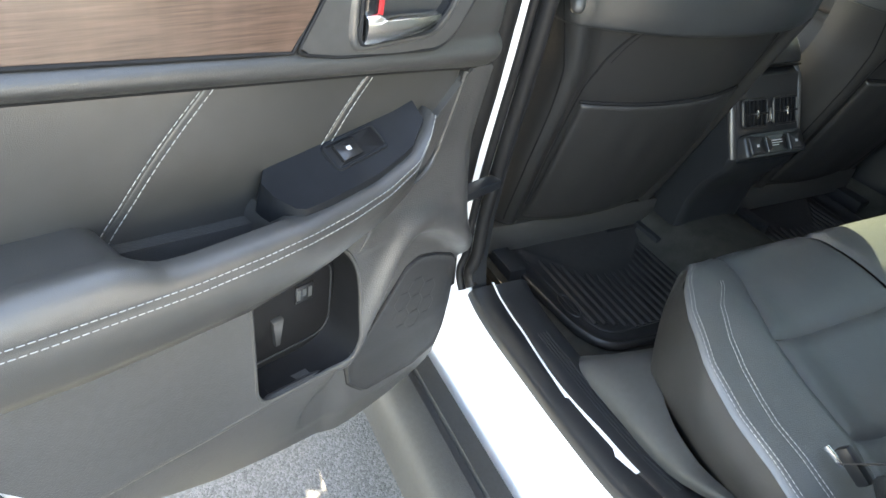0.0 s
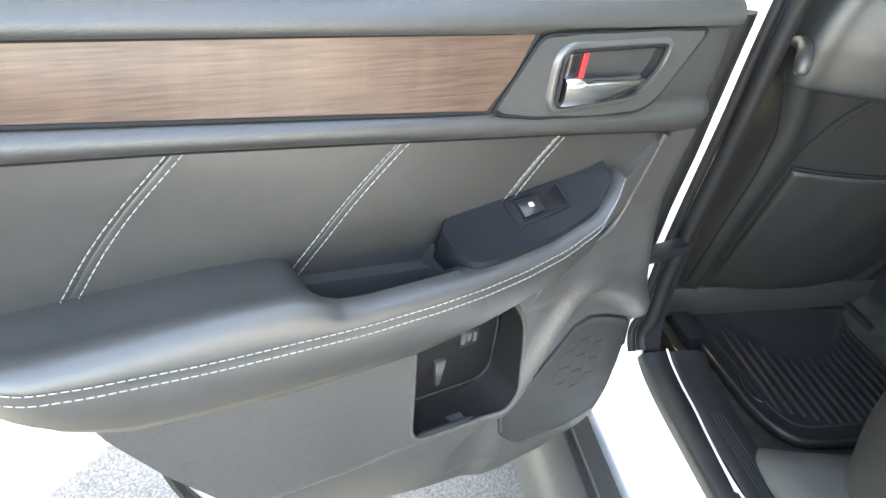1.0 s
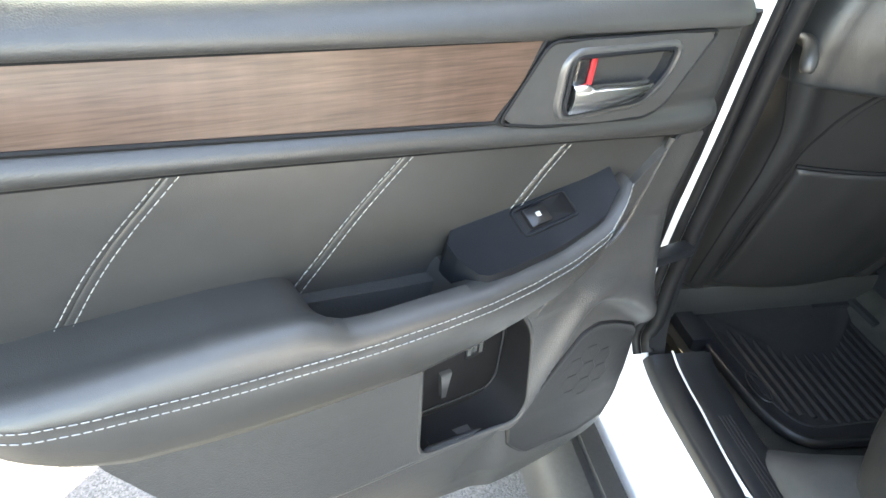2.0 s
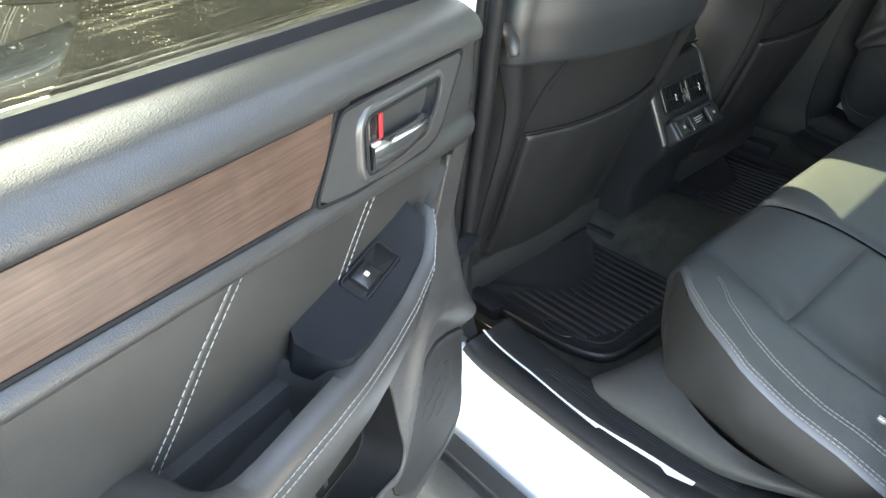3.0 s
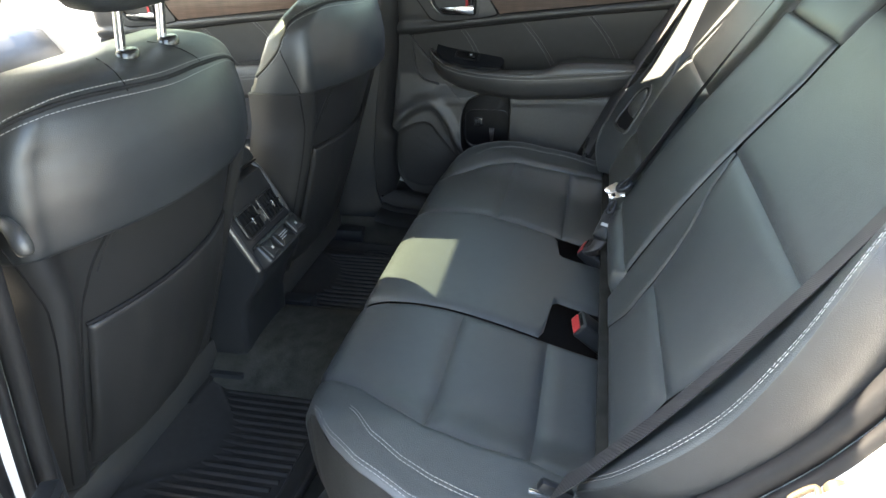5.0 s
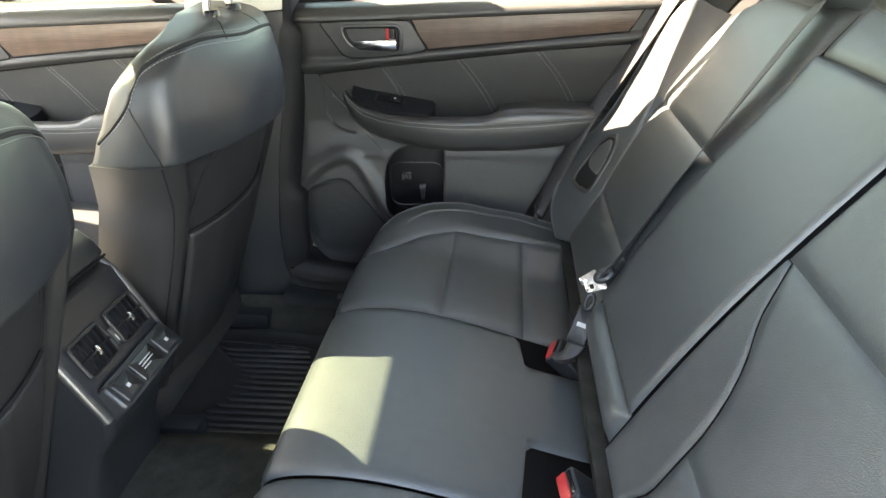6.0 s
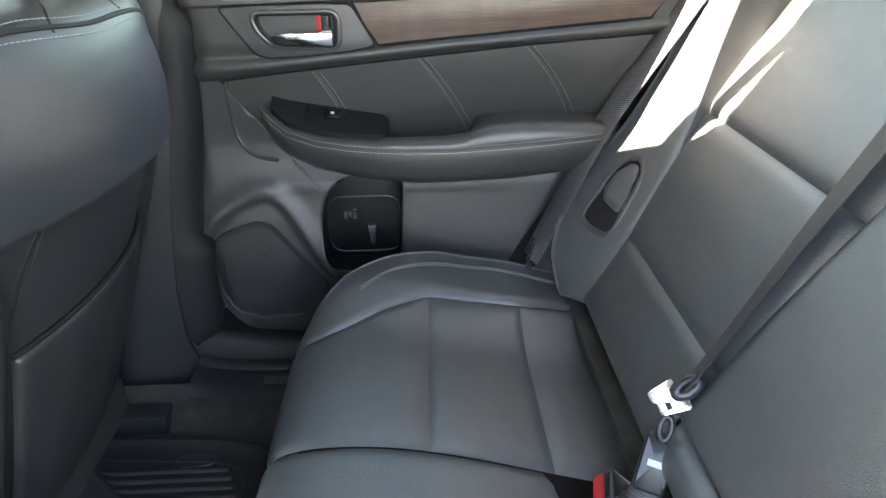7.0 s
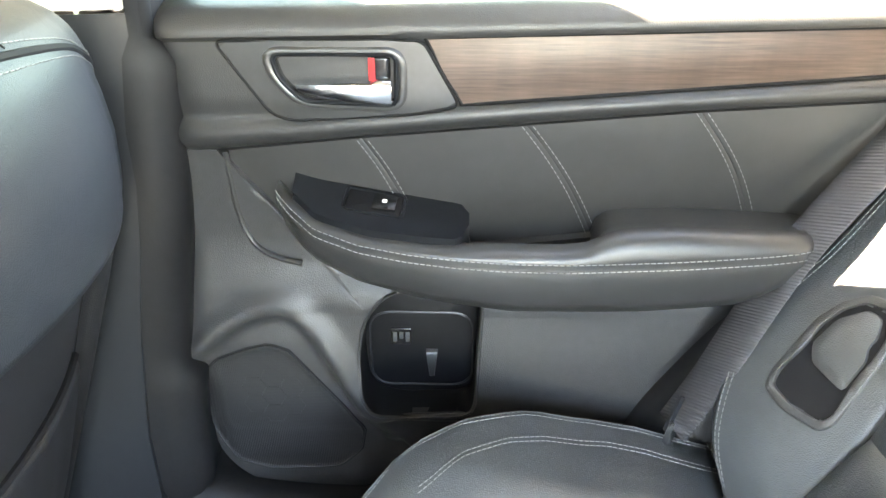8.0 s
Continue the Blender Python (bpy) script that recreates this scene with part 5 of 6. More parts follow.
    loop = rounded([(-0.066, 0.032), (-0.072, 0.004), (-0.067, -0.033), (-0.054, -0.040), (0.020, -0.037), (0.052, -0.030), (0.070, -0.012), (0.066, 0.010), (0.048, 0.026), (0.020, 0.036), (-0.048, 0.037)], 0.006, 4)
    loop = resample(loop, 72)
    middle = Vector((-0.006, -0.002))

    def on_bolster(points, lift):
        """Points (along, across) of the recess's own plan, laid on the bolster."""
        flat = [mid + ez * p[0] + ey * p[1] for p in points]
        high = [(q - p).dot(into) for p, q in zip(flat, drape(flat, bol, into, 0.0))]
        n, span = len(high), 5
        return [p + into * (sum(high[(k + j) % n] for j in range(-span, span + 1)) / (2 * span + 1) - lift) for k, p in enumerate(flat)]

    def inset(d):
        return [middle + (Vector((p[0], p[1])) - middle) * max(0.0, 1 - d / (Vector((p[0], p[1])) - middle).length) for p in loop]
    rings = [on_bolster(inset(d), h) for d, h in ((-0.001, -0.003), (0.000, 0.0020), (0.0012, 0.0028), (0.0080, 0.0024), (0.0090, 0.0012), (0.0092, -0.002))]
    deep = [p + into * 0.021 for p in on_bolster(inset(0.0125), 0.0)]
    eye = [(Vector((p[0], p[1]))) for p in inset(0.0055)]
    cut = bmesh.new()
    cut.from_mesh(bol.data)
    gone = []
    for f in cut.faces:   # the leather is cut out under the frame
        c = f.calc_center_median() - mid
        a, b, odd = c.dot(ez), c.dot(ey), False
        for k in range(len(eye)):
            p, q = eye[k - 1], eye[k]
            if (p.y > b) != (q.y > b) and a < p.x + (q.x - p.x) * (b - p.y) / (q.y - p.y):
                odd = not odd
        if odd:
            gone.append(f)
    bmesh.ops.delete(cut, geom=gone, context="FACES")
    pull = part("fold_pull", loft(rings, caps=False), PLASTIC, BENCH, "black plastic seat release recess")
    part("well", loft([rings[-1], deep]), SEAM, pull)
    flap = rounded([(-0.024, -0.026), (-0.018, 0.012), (-0.002, 0.024), (0.030, 0.020), (0.053, 0.002), (0.053, -0.012), (0.034, -0.021), (0.024, -0.019), (0.012, -0.026)], 0.005)
    flap = resample(flap, 48)
    core = sum((Vector((p[0], p[1])) for p in flap), Vector((0, 0))) / len(flap)
    tops = []
    for k, h in ((1.0, -0.008), (1.0, 0.0), (0.965, 0.0012), (0.6, 0.0016), (0.05, 0.0018)):
        tops.append(on_bolster([core + (Vector((p[0], p[1])) - core) * k for p in flap], h))
    part("paddle", loft(tops), GREY, pull, "grey plastic release flap")
    cut.to_mesh(bol.data)
    cut.free()
part("backrest_centre", pad(lambda u, v: Vector(back(u, v)) + Vector((-0.003, 0, 0.002)), const(-0.1115), const(0.1735), v_at(0.70), v_at(1.09), 0.003, 0.008, 24, 30, 0.003, FWD), LEATHER_REAR, BENCH, "plain fold-down middle backrest")
part("backrest_roll", pad(back, const(-0.108), const(0.172), 0.01, v_at(0.70), 0.012, 0.018, 14, 10, 0.004, FWD), LEATHER_REAR, BENCH)
part("backrest_shelf", pad(back, const(-0.108), const(0.172), v_at(1.09), v_at(1.17), 0.002, 0.01, 12, 8, 0.004, FWD), LEATHER_REAR, BENCH)
part("backrest_core", loft([[Vector(back(y, v)) + Vector((0.842, 0, -0.539)) * d for v, d in ((0.0, 0.006), (0.3, 0.007), (0.6, 0.007), (0.93, 0.008), (0.98, 0.05), (0.9, 0.12), (0.0, 0.13))] for y in (-0.63, -0.4, -0.1, 0.1, 0.4, 0.63)]), SEAM, BENCH)


def headrest(name, label, x, y, z, w, h, d, lean, group, leather=LEATHER, posts=0.062):
    root = thing(name, label, "headrest", group)
    rings = []
    for k in range(13):
        t = -1 + 2 * k / 12
        r = max(0.0, 1 - abs(t) ** 4.5) ** 0.5 + 0.02
        rings.append([(d * r * 0.5 * math.copysign(abs(math.cos(a)) ** 0.6, math.cos(a)), w * 0.5 * (r * 0.35 + 0.65 * r ** 0.4) * math.copysign(abs(math.sin(a)) ** 0.55, math.sin(a)), h * 0.5 * t) for a in [2 * math.pi * j / 28 for j in range(28)]])
    m = pose(x, y, z, 0, lean, 0)
    pillow = part("pillow", turned(loft(rings), m), leather, root)
    part("stitching", turned(dashes([(0.02 * math.cos(math.pi * k / 30), w * 0.47 * math.cos(math.pi * k / 30), -h * 0.30 - 0.004 * math.sin(math.pi * k / 30)) for k in range(1, 30)], lift=(d * 0.47, 0, 0)), m), THREAD, pillow)
    for q in (-1, 1):
        part("post", turned(tube([(0, q * posts, -h * 0.45), (-0.006, q * posts, -h * 0.5 - 0.10)], 0.0066, 12), m), CHROME, root, "chrome headrest post")
    return root


headrest("rear_headrest", "black leather headrest set low on the bench", 0.900, 0.345, 1.192, 0.27, 0.13, 0.10, 18, "rear headrests", LEATHER_REAR)
headrest("rear_headrest", "black leather headrest set low on the bench", 0.900, -0.345, 1.192, 0.27, 0.13, 0.10, 18, "rear headrests", LEATHER_REAR)
headrest("rear_headrest", "small black leather middle headrest", 0.915, 0.035, 1.190, 0.24, 0.11, 0.09, 18, "rear headrests", LEATHER_REAR)


# ---- front seats, seen from behind ----
UPPER_X = [(0.93, -0.004), (0.96, 0.000), (1.00, 0.002), (1.04, -0.003), (1.07, -0.012), (1.09, -0.022), (1.105, -0.034), (1.118, -0.052), (1.127, -0.075), (1.132, -0.100)]
UPPER_HALF = [(0.93, 0.278), (0.98, 0.278), (1.02, 0.272), (1.05, 0.263), (1.08, 0.247), (1.10, 0.230), (1.118, 0.202), (1.127, 0.178), (1.132, 0.150)]
UPPER_LEFT = [(0.93, 0.256), (0.98, 0.256), (1.02, 0.254), (1.05, 0.248), (1.07, 0.238), (1.09, 0.216), (1.105, 0.182), (1.118, 0.122), (1.127, 0.070), (1.132, 0.040)]
SHOULDER, DRAWN_IN = UPPER_HALF, 0.0   # the passenger seat's inner half is the narrower one
UPPER_DEEP = [(0.93, 0.105), (0.98, 0.085), (1.03, 0.058), (1.05, 0.048), (1.07, 0.036), (1.09, 0.025), (1.105, 0.016), (1.132, 0.006)]
LOWER_HALF = [(0.38, 0.205), (0.50, 0.222), (0.65, 0.236), (0.78, 0.244), (0.86, 0.252), (0.90, 0.264), (0.94, 0.277)]


def seat_point(x, half, deep, corner, bow, s, z):
    """A point of a backrest's section: s runs from the middle of its rear face (0) round the corner (0.6 to 0.78) to the front of its side (1)."""
    q, sign = abs(s), 1 if s >= 0 else -1
    edge = x - bow * ((half - corner) / 0.26) ** 2.2
    if q <= 0.6:
        y = q / 0.6 * (half - corner)
        return Vector((x - bow * (y / 0.26) ** 2.2, sign * y, z))
    if q <= 0.78:
        a = (q - 0.6) / 0.18 * math.pi / 2
        return Vector((edge - corner * 1.3 * (1 - math.cos(a)), sign * (half - corner + corner * math.sin(a)), z))
    u = (q - 0.78) / 0.22
    return Vector((edge - corner * 1.3 - deep * u, sign * (half + 0.006 * math.sin(math.pi * u) - 0.012 * u), z))


def upper_seat(s, z, lift=0.0):
    top = min(max((z - 1.05) / 0.08, 0), 1)
    half = interp(z, SHOULDER if s < 0 else UPPER_HALF) + lift
    return seat_point(interp(z, UPPER_X) + lift, half, interp(z, UPPER_DEEP), min(0.034, 0.4 * half), 0.078 * (1 - 0.35 * top), s, z)


def lower_seat(s, z, lift=0.0):
    """Below the overhang only the rear face is set back; the sides run on."""
    p = seat_point(-0.006 - 0.40 * (0.945 - z) + lift, interp(z, LOWER_HALF) - (DRAWN_IN if s < 0 else 0.0) + lift, 0.105, 0.034, 0.072, s, z)
    inside = min(max((0.635 - abs(s)) / 0.10, 0), 1)
    return p - Vector((0.022 * inside * inside * (3 - 2 * inside), 0, 0))


def build_car_seat(label):
    root = thing("bucket_seat", label, "car seat", "front seats")
    around = [-1 + 2 * k / 72 for k in range(73)]

    def shell(fn, rows):
        return loft([[fn(q, z, lift) for q in around] for z, lift in rows])
    rows = [(0.946, -0.030), (0.940, -0.010), (0.938, -0.004), (0.9395, -0.001)] + [(0.945 + 0.125 * k / 14, 0.0) for k in range(15)] + [(z, 0.0) for z in (1.078, 1.086, 1.093, 1.099, 1.105, 1.110, 1.115, 1.119, 1.123, 1.127, 1.130, 1.132)]
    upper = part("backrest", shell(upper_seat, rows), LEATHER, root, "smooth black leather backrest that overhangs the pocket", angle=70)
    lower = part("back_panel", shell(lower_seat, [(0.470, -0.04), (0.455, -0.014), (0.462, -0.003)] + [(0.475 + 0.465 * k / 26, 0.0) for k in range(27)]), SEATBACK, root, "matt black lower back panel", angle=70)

    def line(fn, pts, n, lift):
        return [fn(p.x, p.y, lift) for p in curve([(q, z, 0) for q, z in pts], n)]
    # twin seam over the shoulders, down round both sides
    half = [(0.0, 1.094), (0.2, 1.093), (0.40, 1.088), (0.55, 1.078), (0.66, 1.058), (0.76, 1.020), (0.88, 0.965), (0.98, 0.90)]
    arc = [(-0.99, 0.975), (-0.93, 1.003), (-0.87, 1.026), (-0.815, 1.055), (-0.775, 1.082), (-0.69, 1.099), (-0.55, 1.104), (-0.35, 1.102), (-0.15, 1.097)] + half
    arc = [(q, max(z, 0.942)) for q, z in arc]
    part("seam_roll", tube(line(upper_seat, arc, 120, -0.0012), 0.0034, 6), SEAM, upper)
    for off in (-0.008, 0.008):
        part("stitching", dashes(line(upper_seat, [(q, z + off * (1 - 0.3 * abs(q))) for q, z in arc], 160, 0.0008)), THREAD, upper, "pale double stitching")
    # the top's cross seam behind the posts, corner seams, and the pocket's edges
    for q in (-1, 1):
        part("corner_seam", tube(line(upper_seat, [(q * 0.84, 1.030), (q * 0.80, 1.000), (q * 0.765, 0.968), (q * 0.735, 0.942)], 20, -0.0009), 0.0017, 5), SEAM, upper)
        part("corner_seam", tube(line(lower_seat, [(q * 0.735, 0.938), (q * 0.70, 0.80), (q * 0.69, 0.65), (q * 0.69, 0.48)], 30, -0.0007), 0.0017, 5), SEAM, lower)
        part("top_seam", tube([upper_seat(q * 0.26, z, -0.0004) for z in (1.096, 1.105, 1.115, 1.123, 1.130)], 0.0013, 5), SEAM, upper)
        part("fold", tube(line(lower_seat, [(q * 0.40, 0.936), (q * 0.475, 0.895), (q * 0.525, 0.85), (q * 0.548, 0.80), (q * 0.55, 0.70), (q * 0.54, 0.52)], 40, -0.0008), 0.0026, 6), SEAM, lower)
        part("slit", tube(line(lower_seat, [(q * 0.375, 0.936), (q * 0.43, 0.905), (q * 0.47, 0.875)], 14, -0.0006), 0.0016, 5), SEAM, lower)
        part("post_guide", turned(prism([(0.013 * math.cos(a), 0.019 * math.sin(a)) for a in [2 * math.pi * k / 18 for k in range(18)]], 0.008, -0.012, 0.004, axis="z"), pose(-0.075, 0.034 + q * 0.048, 1.126, 0, 6, 0)), GLOSS, root, "black headrest post guide")
    edge = 0.525

    def pocket_face(u, v):
        sag = 0.010 * math.sin(math.pi * min(max((v - 0.48) / 0.315, 0), 1)) ** 0.6
        wrinkle = 0.0016 * math.sin(31 * u + 9 * v) * math.sin(17 * v + 6 * u)
        return lower_seat(u, v, 0.004) + Vector((sag + wrinkle, 0, 0))
    part("map_pocket", pad(pocket_face, const(-edge), const(edge), 0.48, 0.792, 0.003, 0.006, 34, 34, 0.006, (1, 0, 0)), SEATBACK, root, "black leather map pocket")
    part("pocket_mouth", tube(line(lower_seat, [(-edge, 0.794), (-0.25, 0.793), (0, 0.792), (0.25, 0.793), (edge, 0.794)], 40, 0.003), 0.0036, 6), SEAM, root)
    part("seat_cushion", loft([[(x, y, z) for x, z in ((-0.30, 0.44), (-0.27, 0.56), (-0.30, 0.64), (-0.44, 0.655), (-0.64, 0.67), (-0.70, 0.64), (-0.68, 0.50), (-0.44, 0.44))] for y in (-0.25, -0.22, -0.1, 0.1, 0.22, 0.25)]), LEATHER, root, "black leather seat cushion")
    part("seat_frame", box(-0.66, -0.24, -0.23, 0.23, 0.385, 0.46, 0.01), PLASTIC, root)
    for q in (-1, 1):
        part("seat_rail", box(-0.72, -0.16, q * 0.20 - 0.02, q * 0.20 + 0.02, 0.36, 0.40, 0.004), SATIN, root, "steel seat rail")
    return root


DRIVER = build_car_seat("black leather driver seat seen from behind with map pocket")
SHOULDER, DRAWN_IN = UPPER_LEFT, 0.020
PASSENGER = build_car_seat("black leather passenger seat seen from behind with map pocket")
DRIVER_AT, PASSENGER_AT = Vector((-0.032, -0.330, 0.0)), Vector((0.006, 0.362, 0.008))
DRIVER.matrix_world = Matrix.Translation(DRIVER_AT)
PASSENGER.matrix_world = Matrix.Translation(PASSENGER_AT)
for o in (DRIVER_AT, PASSENGER_AT):
    headrest("front_headrest", "black leather headrest raised on chrome posts", o.x - 0.062, o.y + 0.034, 1.264, 0.27, 0.170, 0.11, 8, "front headrests", posts=0.048)
HOOK = thing("bag_hook", "small black hook on the driver backrest edge", "hook")
part("knob", tube(curve([(-0.145, -0.596, 0.992), (-0.118, -0.606, 0.996), (-0.098, -0.616, 0.992), (-0.086, -0.622, 0.980), (-0.082, -0.624, 0.968)], 16), [0.010, 0.010, 0.0095, 0.009, 0.009, 0.009, 0.009, 0.0095, 0.010, 0.0105, 0.011, 0.011, 0.0105, 0.010, 0.009, 0.006], 12), PLASTIC, HOOK)
TAG = thing("seat_tag", "small yellow fabric tag below the passenger backrest", "tag")
part("loop", turned(box(-0.002, 0.002, -0.006, 0.006, -0.013, 0.013, 0.001), pose(-0.246, 0.600, 0.522, 0, 10, 20)), YELLOW, TAG)

# ---- centre console with rear vents ----
CONSOLE = thing("centre_console", "black centre console with rear air vents and switches", "console")

def console_section(y):
    """The tall box's side view; its sides draw in a little towards the floor and round off at the edges."""
    e = max(0.0, abs(y) - 0.088) / 0.017
    return [(x + (0.010 * e * e if x < -0.5 else -0.010 * e * e), y * (1 - 0.10 * max(0.0, 0.70 - z)), z - 0.006 * e * e * (z > 0.7)) for x, z in ((-1.15, 0.42), (-1.15, 0.72), (-0.62, 0.775), (-0.225, 0.803), (-0.196, 0.790), (-0.172, 0.742), (-0.146, 0.690), (-0.124, 0.646), (-0.128, 0.612), (-0.165, 0.560), (-0.188, 0.50), (-0.195, 0.42))]


part("body", loft([console_section(y) for y in (-0.105, -0.103, -0.097, -0.088, -0.05, 0, 0.05, 0.088, 0.097, 0.103, 0.105)]), SATIN, CONSOLE, "satin black console body", angle=35)
for q in (-1, 1):
    part("side_frame", tube(curve([(-0.232, q * 0.099, 0.806), (-0.204, q * 0.100, 0.785), (-0.180, q * 0.100, 0.742), (-0.154, q * 0.099, 0.690), (-0.130, q * 0.097, 0.640)], 24), 0.0075, 10), BEZEL, CONSOLE, "satin dark side frame")
part("lid", loft([[(x + (-0.010 if x > -0.4 else 0.010) * e * e, y, z - 0.012 * e * e * (z > 0.82)) for x, z in ((-0.60, 0.806), (-0.59, 0.838), (-0.56, 0.852), (-0.40, 0.862), (-0.262, 0.858), (-0.232, 0.850), (-0.214, 0.832), (-0.206, 0.812), (-0.210, 0.806))] for y, e in ((-0.104, 1), (-0.101, 0.6), (-0.094, 0.2), (-0.05, 0), (0, 0), (0.05, 0), (0.094, 0.2), (0.101, 0.6), (0.104, 1))]), LEATHER, CONSOLE, "black leather armrest lid", angle=45)
for q in (-1, 1):
    part("stitching", dashes([(x, q * 0.094, z) for x, z in ((-0.56, 0.853), (-0.40, 0.8625), (-0.262, 0.8585), (-0.234, 0.852), (-0.216, 0.834))]), THREAD, CONSOLE, "pale stitching")
part("lid_gap", tube([(-0.207, -0.102, 0.805), (-0.205, 0, 0.806), (-0.207, 0.102, 0.805)], 0.0022, 6), SEAM, CONSOLE)
fx, fy, fz = Vector((0, 1, 0)), Vector((-0.455, 0, 0.890)), Vector((0.890, 0, 0.455))
fm = Matrix((fx, fy, fz)).transposed().to_4x4()
fm.translation = Vector((-0.1615, 0.0, 0.722))
for q in (-1, 1):
    loop = rounded([(q * 0.045 - 0.035, -0.026), (q * 0.045 + 0.035, -0.026), (q * 0.045 + 0.035, 0.030), (q * 0.045 - 0.035, 0.030)], 0.007)
    vent = part("air_vent", turned(tube([(p.x, p.y, 0.0045) for p in resample(loop, 60)], 0.0028, 6, closed=True), fm), SATIN, CONSOLE, "adjustable air vent")
    part("well", turned(prism(loop, 0.0030, -0.002, 0.001, axis="z"), fm), SEAM, vent)
    for k in range(6):
        part("slat", turned(box(q * 0.045 - 0.030 + 0.012 * k - 0.0007, q * 0.045 - 0.030 + 0.012 * k + 0.0007, -0.024, 0.028, 0.0035, 0.0075, 0.0004), fm), PANEL, vent)
    part("vane", turned(box(q * 0.045 - 0.034, q * 0.045 + 0.034, -0.0012, 0.0022, 0.0045, 0.010, 0.0008), fm), PANEL, vent)
    part("tab", turned(prism(rounded([(q * 0.045 - 0.0030, -0.008), (q * 0.045 + 0.0025, -0.009), (q * 0.045 + 0.0030, 0.008), (q * 0.045 - 0.0020, 0.009)], 0.002), 0.0135, 0.008, 0.0015, axis="z"), fm), CHROME, vent, "bright vent tab")
part("vent_slider", turned(box(-0.005, 0.005, -0.018, 0.010, 0.001, 0.0075, 0.002), fm), BEZEL, CONSOLE)
part("slider_mark", turned(box(-0.001, 0.001, -0.014, -0.003, 0.0075, 0.0080, 0.0002), fm), WHITE_PRINT, CONSOLE)
sm = fm @ pose(0, -0.066, 0.014, -16, 0, 0)
switches = part("switch_box", turned(prism(rounded([(-0.090, -0.024), (0.090, -0.024), (0.088, 0.027), (-0.088, 0.027)], 0.010), 0.006, -0.034, 0.005, axis="z"), sm), SATIN, CONSOLE, "switch panel with seat heaters and sockets")
part("socket_flap", turned(prism(rounded([(-0.030, -0.018), (0.030, -0.018), (0.030, 0.019), (-0.030, 0.019)], 0.004), 0.0085, 0.003, 0.0015, axis="z"), sm), GLOSS, switches, "gloss black socket flap")
for k in (0, 1, 2):
    part("flap_mark", turned(box(-0.016, 0.016 - 0.012 * (k == 2), 0.006 - 0.005 * k, 0.0076 - 0.005 * k, 0.0086, 0.0091, 0.0002), sm), WHITE_PRINT, switches)
for q in (-1, 1):
    part("button", turned(prism(rounded([(q * 0.058 - 0.021, -0.018), (q * 0.058 + 0.021, -0.018), (q * 0.058 + 0.021, 0.019), (q * 0.058 - 0.021, 0.019)], 0.004), 0.0095, 0.003, 0.002, axis="z"), sm), SATIN, switches)
    part("mark", turned(box(q * 0.058 - 0.0035, q * 0.058 + 0.0035, -0.003, 0.003, 0.0096, 0.0101, 0.0002), sm), WHITE_PRINT, switches)
    part("lamp_mark", turned(box(q * 0.058 - 0.009, q * 0.058 + 0.009, -0.0125, -0.011, 0.0096, 0.0101, 0.0002), sm), GREY, switches)

# ---- floor mats ----
def build_mat(s):
    root = thing("floor_mat", "black ribbed rubber floor mat with raised rim", "floor mat", "rear floor mats")
    outline = rounded([(-0.345, s * 0.078), (-0.02, s * 0.072), (0.050, s * 0.082), (0.062, s * 0.30), (0.050, s * 0.470), (-0.02, s * 0.505), (-0.20, s * 0.520), (-0.345, s * 0.512)], 0.045, 6)
    mid = Vector((-0.14, s * 0.30))

    def ring(inset, z):
        out = []
        for p in outline:
            w = Vector(p) - mid
            q = mid + w * (1 - inset / w.length)
            out.append((q.x, q.y, z + 0.030 * min(max((-0.25 - q.x) / 0.10, 0), 1) ** 1.5))
        return out
    part("tray", loft([ring(0.000, 0.368), ring(-0.003, 0.378), ring(0.000, 0.385), ring(0.003, 0.387), ring(0.007, 0.385), ring(0.012, 0.381), ring(0.020, 0.376), ring(0.034, 0.3745), ring(0.06, 0.3740), ring(0.10, 0.3738)]), MAT_RUBBER, root, angle=75)
    part("ledge", tube([Vector(p) for p in ring(0.046, 0.3745)], 0.0022, 6, closed=True), MAT_RUBBER, root)
    for k in range(17):
        y = s * (0.135 + 0.0195 * k)
        x0 = -0.235 + 0.010 * (k % 2)
        x1 = 0.012 - 0.035 * max(0, k - 12) / 4
        part("rib", loft([[(x, y + dy, 0.3735 + dz) for dy, dz in ((-0.0058, 0), (-0.0036, 0.0042), (0, 0.0052), (0.0036, 0.0042), (0.0058, 0))] for x in (x0, x0 + 0.007, (x0 + x1) / 2, x1 - 0.007, x1)]), MAT_RUBBER, root)
    part("emblem", tube([(-0.085 + 0.036 * math.cos(a), s * 0.468 + 0.015 * math.sin(a), 0.3755) for a in [2 * math.pi * k / 28 for k in range(28)]], 0.0020, 5, closed=True), MAT_RUBBER, root, "moulded oval emblem")
    part("emblem_bar", box(-0.105, -0.065, s * 0.468 - 0.002, s * 0.468 + 0.002, 0.374, 0.3768, 0.001), MAT_RUBBER, root)
    part("clip", tube(curve([(-0.322, s * 0.082, 0.398), (-0.318, s * 0.086, 0.428), (-0.308, s * 0.092, 0.432), (-0.298, s * 0.098, 0.398)], 12), 0.0028, 6), GREY, root, "grey mat clip")
    part("heel_pad", box(-0.318, -0.262, s * 0.175 - 0.062, s * 0.175 + 0.062, 0.376, 0.3925, 0.006), MAT_RUBBER, root, "raised rubber heel pad")


build_mat(-1)
build_mat(1)

# ---- belts and buckles ----
def belt(name, label, pts, across, width=0.047):
    root = thing(name, label, "seat belt", "rear seat belts")
    part("webbing", strap(pts, across, width), WEBBING, root)
    return root


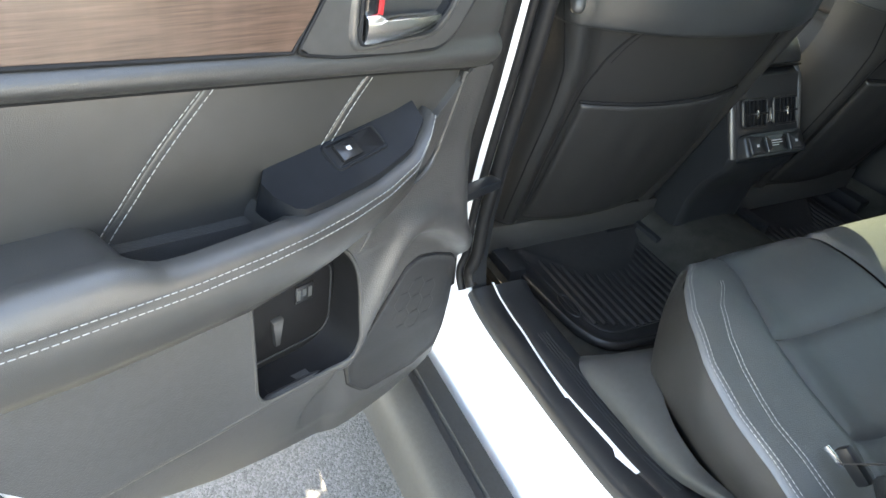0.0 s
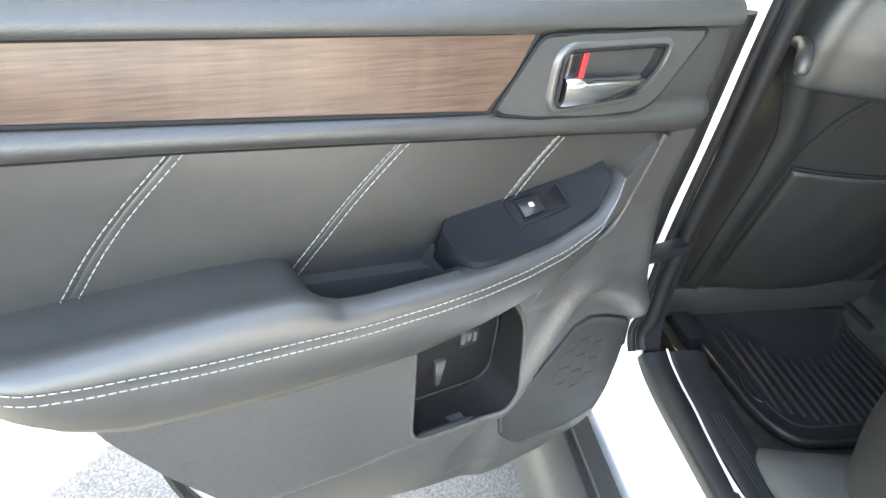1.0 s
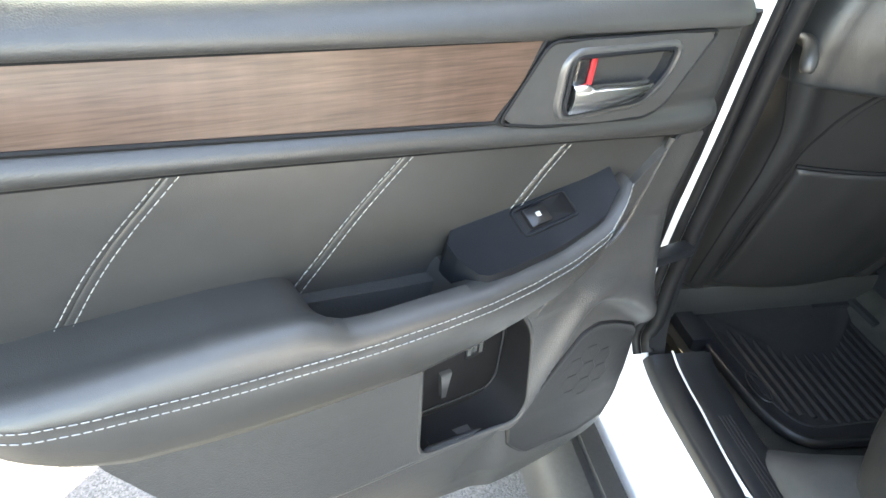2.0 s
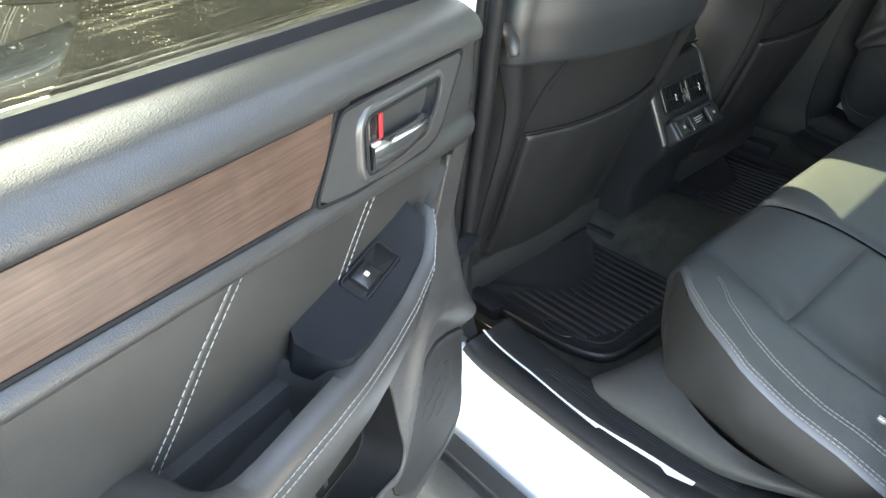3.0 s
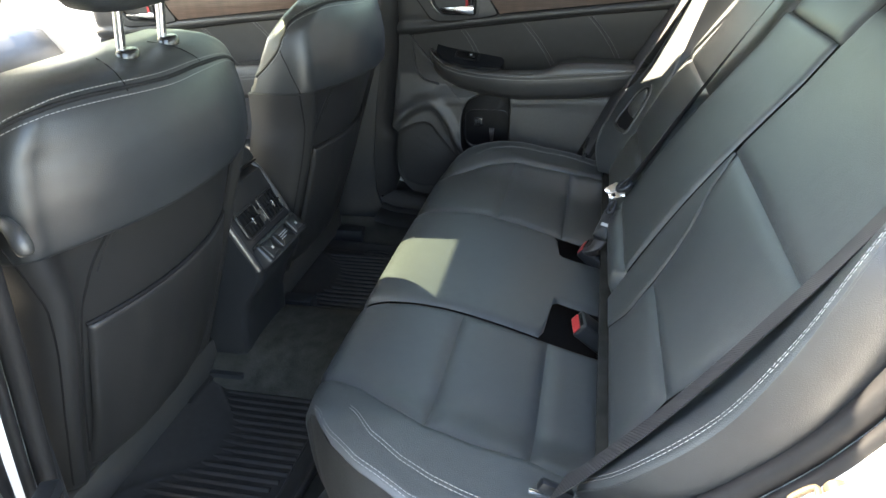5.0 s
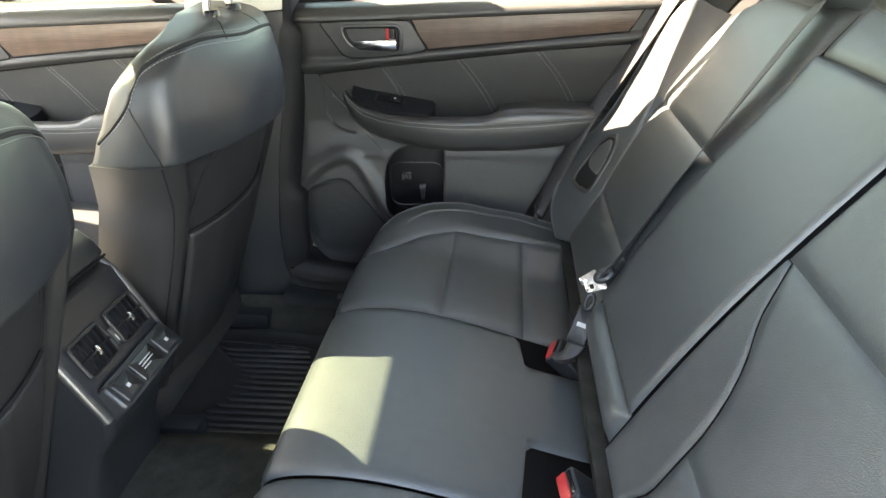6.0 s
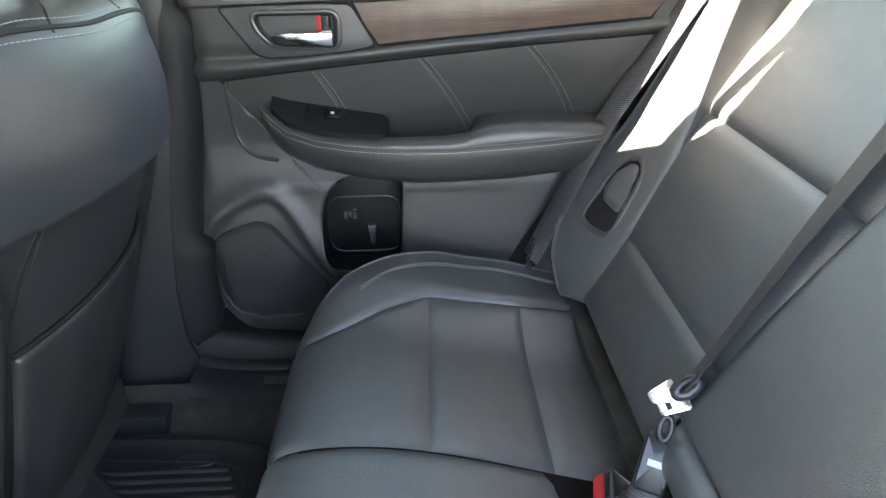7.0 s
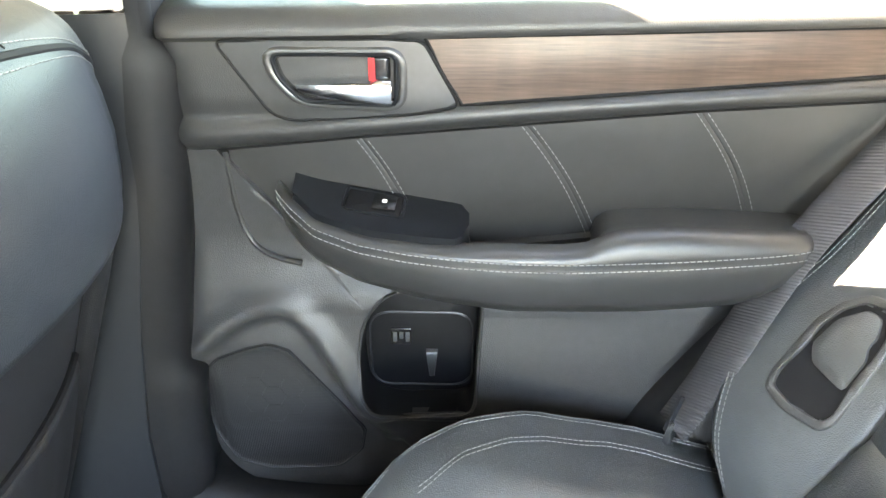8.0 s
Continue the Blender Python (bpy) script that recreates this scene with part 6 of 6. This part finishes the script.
BELT_R = belt("seat_belt", "black seat belt hanging down beside the side bolster", [(0.90, 0.622, 1.36), (0.800, 0.645, 1.20), (0.712, 0.660, 1.045), (0.612, 0.664, 0.878), (0.530, 0.634, 0.722), (0.500, 0.632, 0.655)], [(0.35, -0.85, -0.1)] * 6)
part("anchor", turned(box(-0.012, 0.012, -0.003, 0.003, -0.024, 0.024, 0.003), pose(0.508, 0.640, 0.668, 0, 18, 25)), SATIN, BELT_R)
part("anchor_tongue", turned(box(-0.004, 0.004, -0.004, 0.004, -0.015, 0.015, 0.001), pose(0.498, 0.628, 0.650, 0, 15, 25)), CHROME, BELT_R)
BELT_L = belt("seat_belt", "black seat belt lying along the backrest", [(0.91, -0.585, 1.36), (0.828, -0.592, 1.20), (0.750, -0.600, 1.050), (0.676, -0.600, 0.926), (0.603, -0.600, 0.816), (0.528, -0.596, 0.716), (0.505, -0.585, 0.680)], [(0.3, 0.9, -0.1)] * 7)
part("anchor", turned(box(-0.022, 0.022, -0.006, 0.006, -0.008, 0.008, 0.004), pose(0.502, -0.583, 0.672, 0, 30, 10)), SATIN, BELT_L)
part("anchor_tongue", turned(box(-0.013, 0.013, -0.002, 0.002, -0.003, 0.003, 0.0008), pose(0.482, -0.583, 0.663, 0, 20, 10)), CHROME, BELT_L)
BELT_C = belt("seat_belt", "black middle seat belt drawn down from the roof", [(1.055, 0.284, 1.44), (0.895, 0.250, 1.20), (0.792, 0.227, 1.05), (0.694, 0.206, 0.90), (0.622, 0.188, 0.785), (0.585, 0.170, 0.742)], [(0.15, 0.95, 0.1), (0.18, 0.93, 0.0), (0.22, 0.90, -0.12), (0.27, 0.85, -0.28), (0.30, 0.80, -0.36), (0.4, 0.7, -0.2)])
def facing(x, y, z, spin):
    """A flat pose whose face looks up towards the open door."""
    n = Vector((-0.25, -0.72, 0.65)).normalized()
    e = Vector((0.94, -0.33, 0.0)).normalized()
    m = Matrix((e, n.cross(e), n)).transposed().to_4x4() @ pose(0, 0, 0, 0, 0, spin)
    m.translation = (x, y, z)
    return m


tongue = part("tongue", turned(prism(rounded([(-0.018, -0.008), (0.016, -0.010), (0.016, 0.010), (-0.018, 0.008)], 0.004), 0.0014, -0.0014, 0.0008, axis="z"), facing(0.576, 0.162, 0.733, 28)), CHROME, BELT_C, "bright buckle tongue")
part("tongue_slot", turned(box(-0.010, -0.004, -0.004, 0.004, 0.0012, 0.0020, 0.0004), facing(0.576, 0.162, 0.733, 28)), RECESS_SHADE, tongue)
part("second_tongue", turned(prism(rounded([(-0.017, -0.007), (0.014, -0.009), (0.014, 0.009), (-0.017, 0.007)], 0.004), 0.0014, -0.0014, 0.0008, axis="z"), facing(0.566, 0.172, 0.742, 38)), CHROME, BELT_C, "second bright tongue")
part("tongue_grip", turned(tube([(0.013 * math.cos(a), 0.0055 * math.sin(a), 0) for a in [2 * math.pi * k / 24 for k in range(24)]], 0.0074, 8, closed=True), facing(0.589, 0.170, 0.748, 40)), SATIN, BELT_C, "black tongue grip")
part("link", turned(tube([(0.006 * math.cos(a), 0.013 * math.sin(a), 0) for a in [2 * math.pi * k / 18 for k in range(18)]], 0.0038, 8, closed=True), facing(0.566, 0.153, 0.708, -8)), SATIN, BELT_C)
latch = part("mini_buckle", turned(prism(rounded([(-0.017, -0.034), (0.017, -0.034), (0.015, 0.032), (-0.015, 0.032)], 0.006), 0.010, -0.010, 0.004, axis="z"), facing(0.558, 0.146, 0.668, -8)), SATIN, BELT_C, "small black anchor buckle")
part("mini_mark", turned(box(-0.008, 0.008, -0.006, 0.001, 0.0100, 0.0106, 0.0002), facing(0.558, 0.146, 0.668, -8)), WHITE_PRINT, latch)
part("stalk", tube(curve([(0.553, 0.140, 0.640), (0.536, 0.134, 0.618), (0.528, 0.150, 0.598), (0.548, 0.172, 0.590)], 14), 0.017, 8, squash=0.6), WEBBING, BELT_C)


def buckle(x, y, z, rx, ry, rz):
    root = thing("belt_buckle", "black belt buckle with red release button", "belt buckle", "belt buckles")
    m = pose(x, y, z, rx, ry, rz)
    part("housing", turned(box(-0.016, 0.016, -0.025, 0.025, -0.045, 0.030, 0.006, 3), m), SATIN, root)
    part("button", turned(box(-0.012, 0.004, -0.021, 0.021, 0.026, 0.0325, 0.002), m), RED, root, "red release button")
    part("slot", turned(box(0.006, 0.012, -0.018, 0.018, 0.027, 0.0315, 0.001), m), GLOSS, root)
    part("pocket", turned(box(-0.03, 0.05, -0.032, 0.032, -0.075, -0.040, 0.01), m), SEAM, root)


buckle(0.535, -0.145, 0.595, 0, -48, 8)
buckle(0.536, 0.168, 0.580, 0, -50, -14)
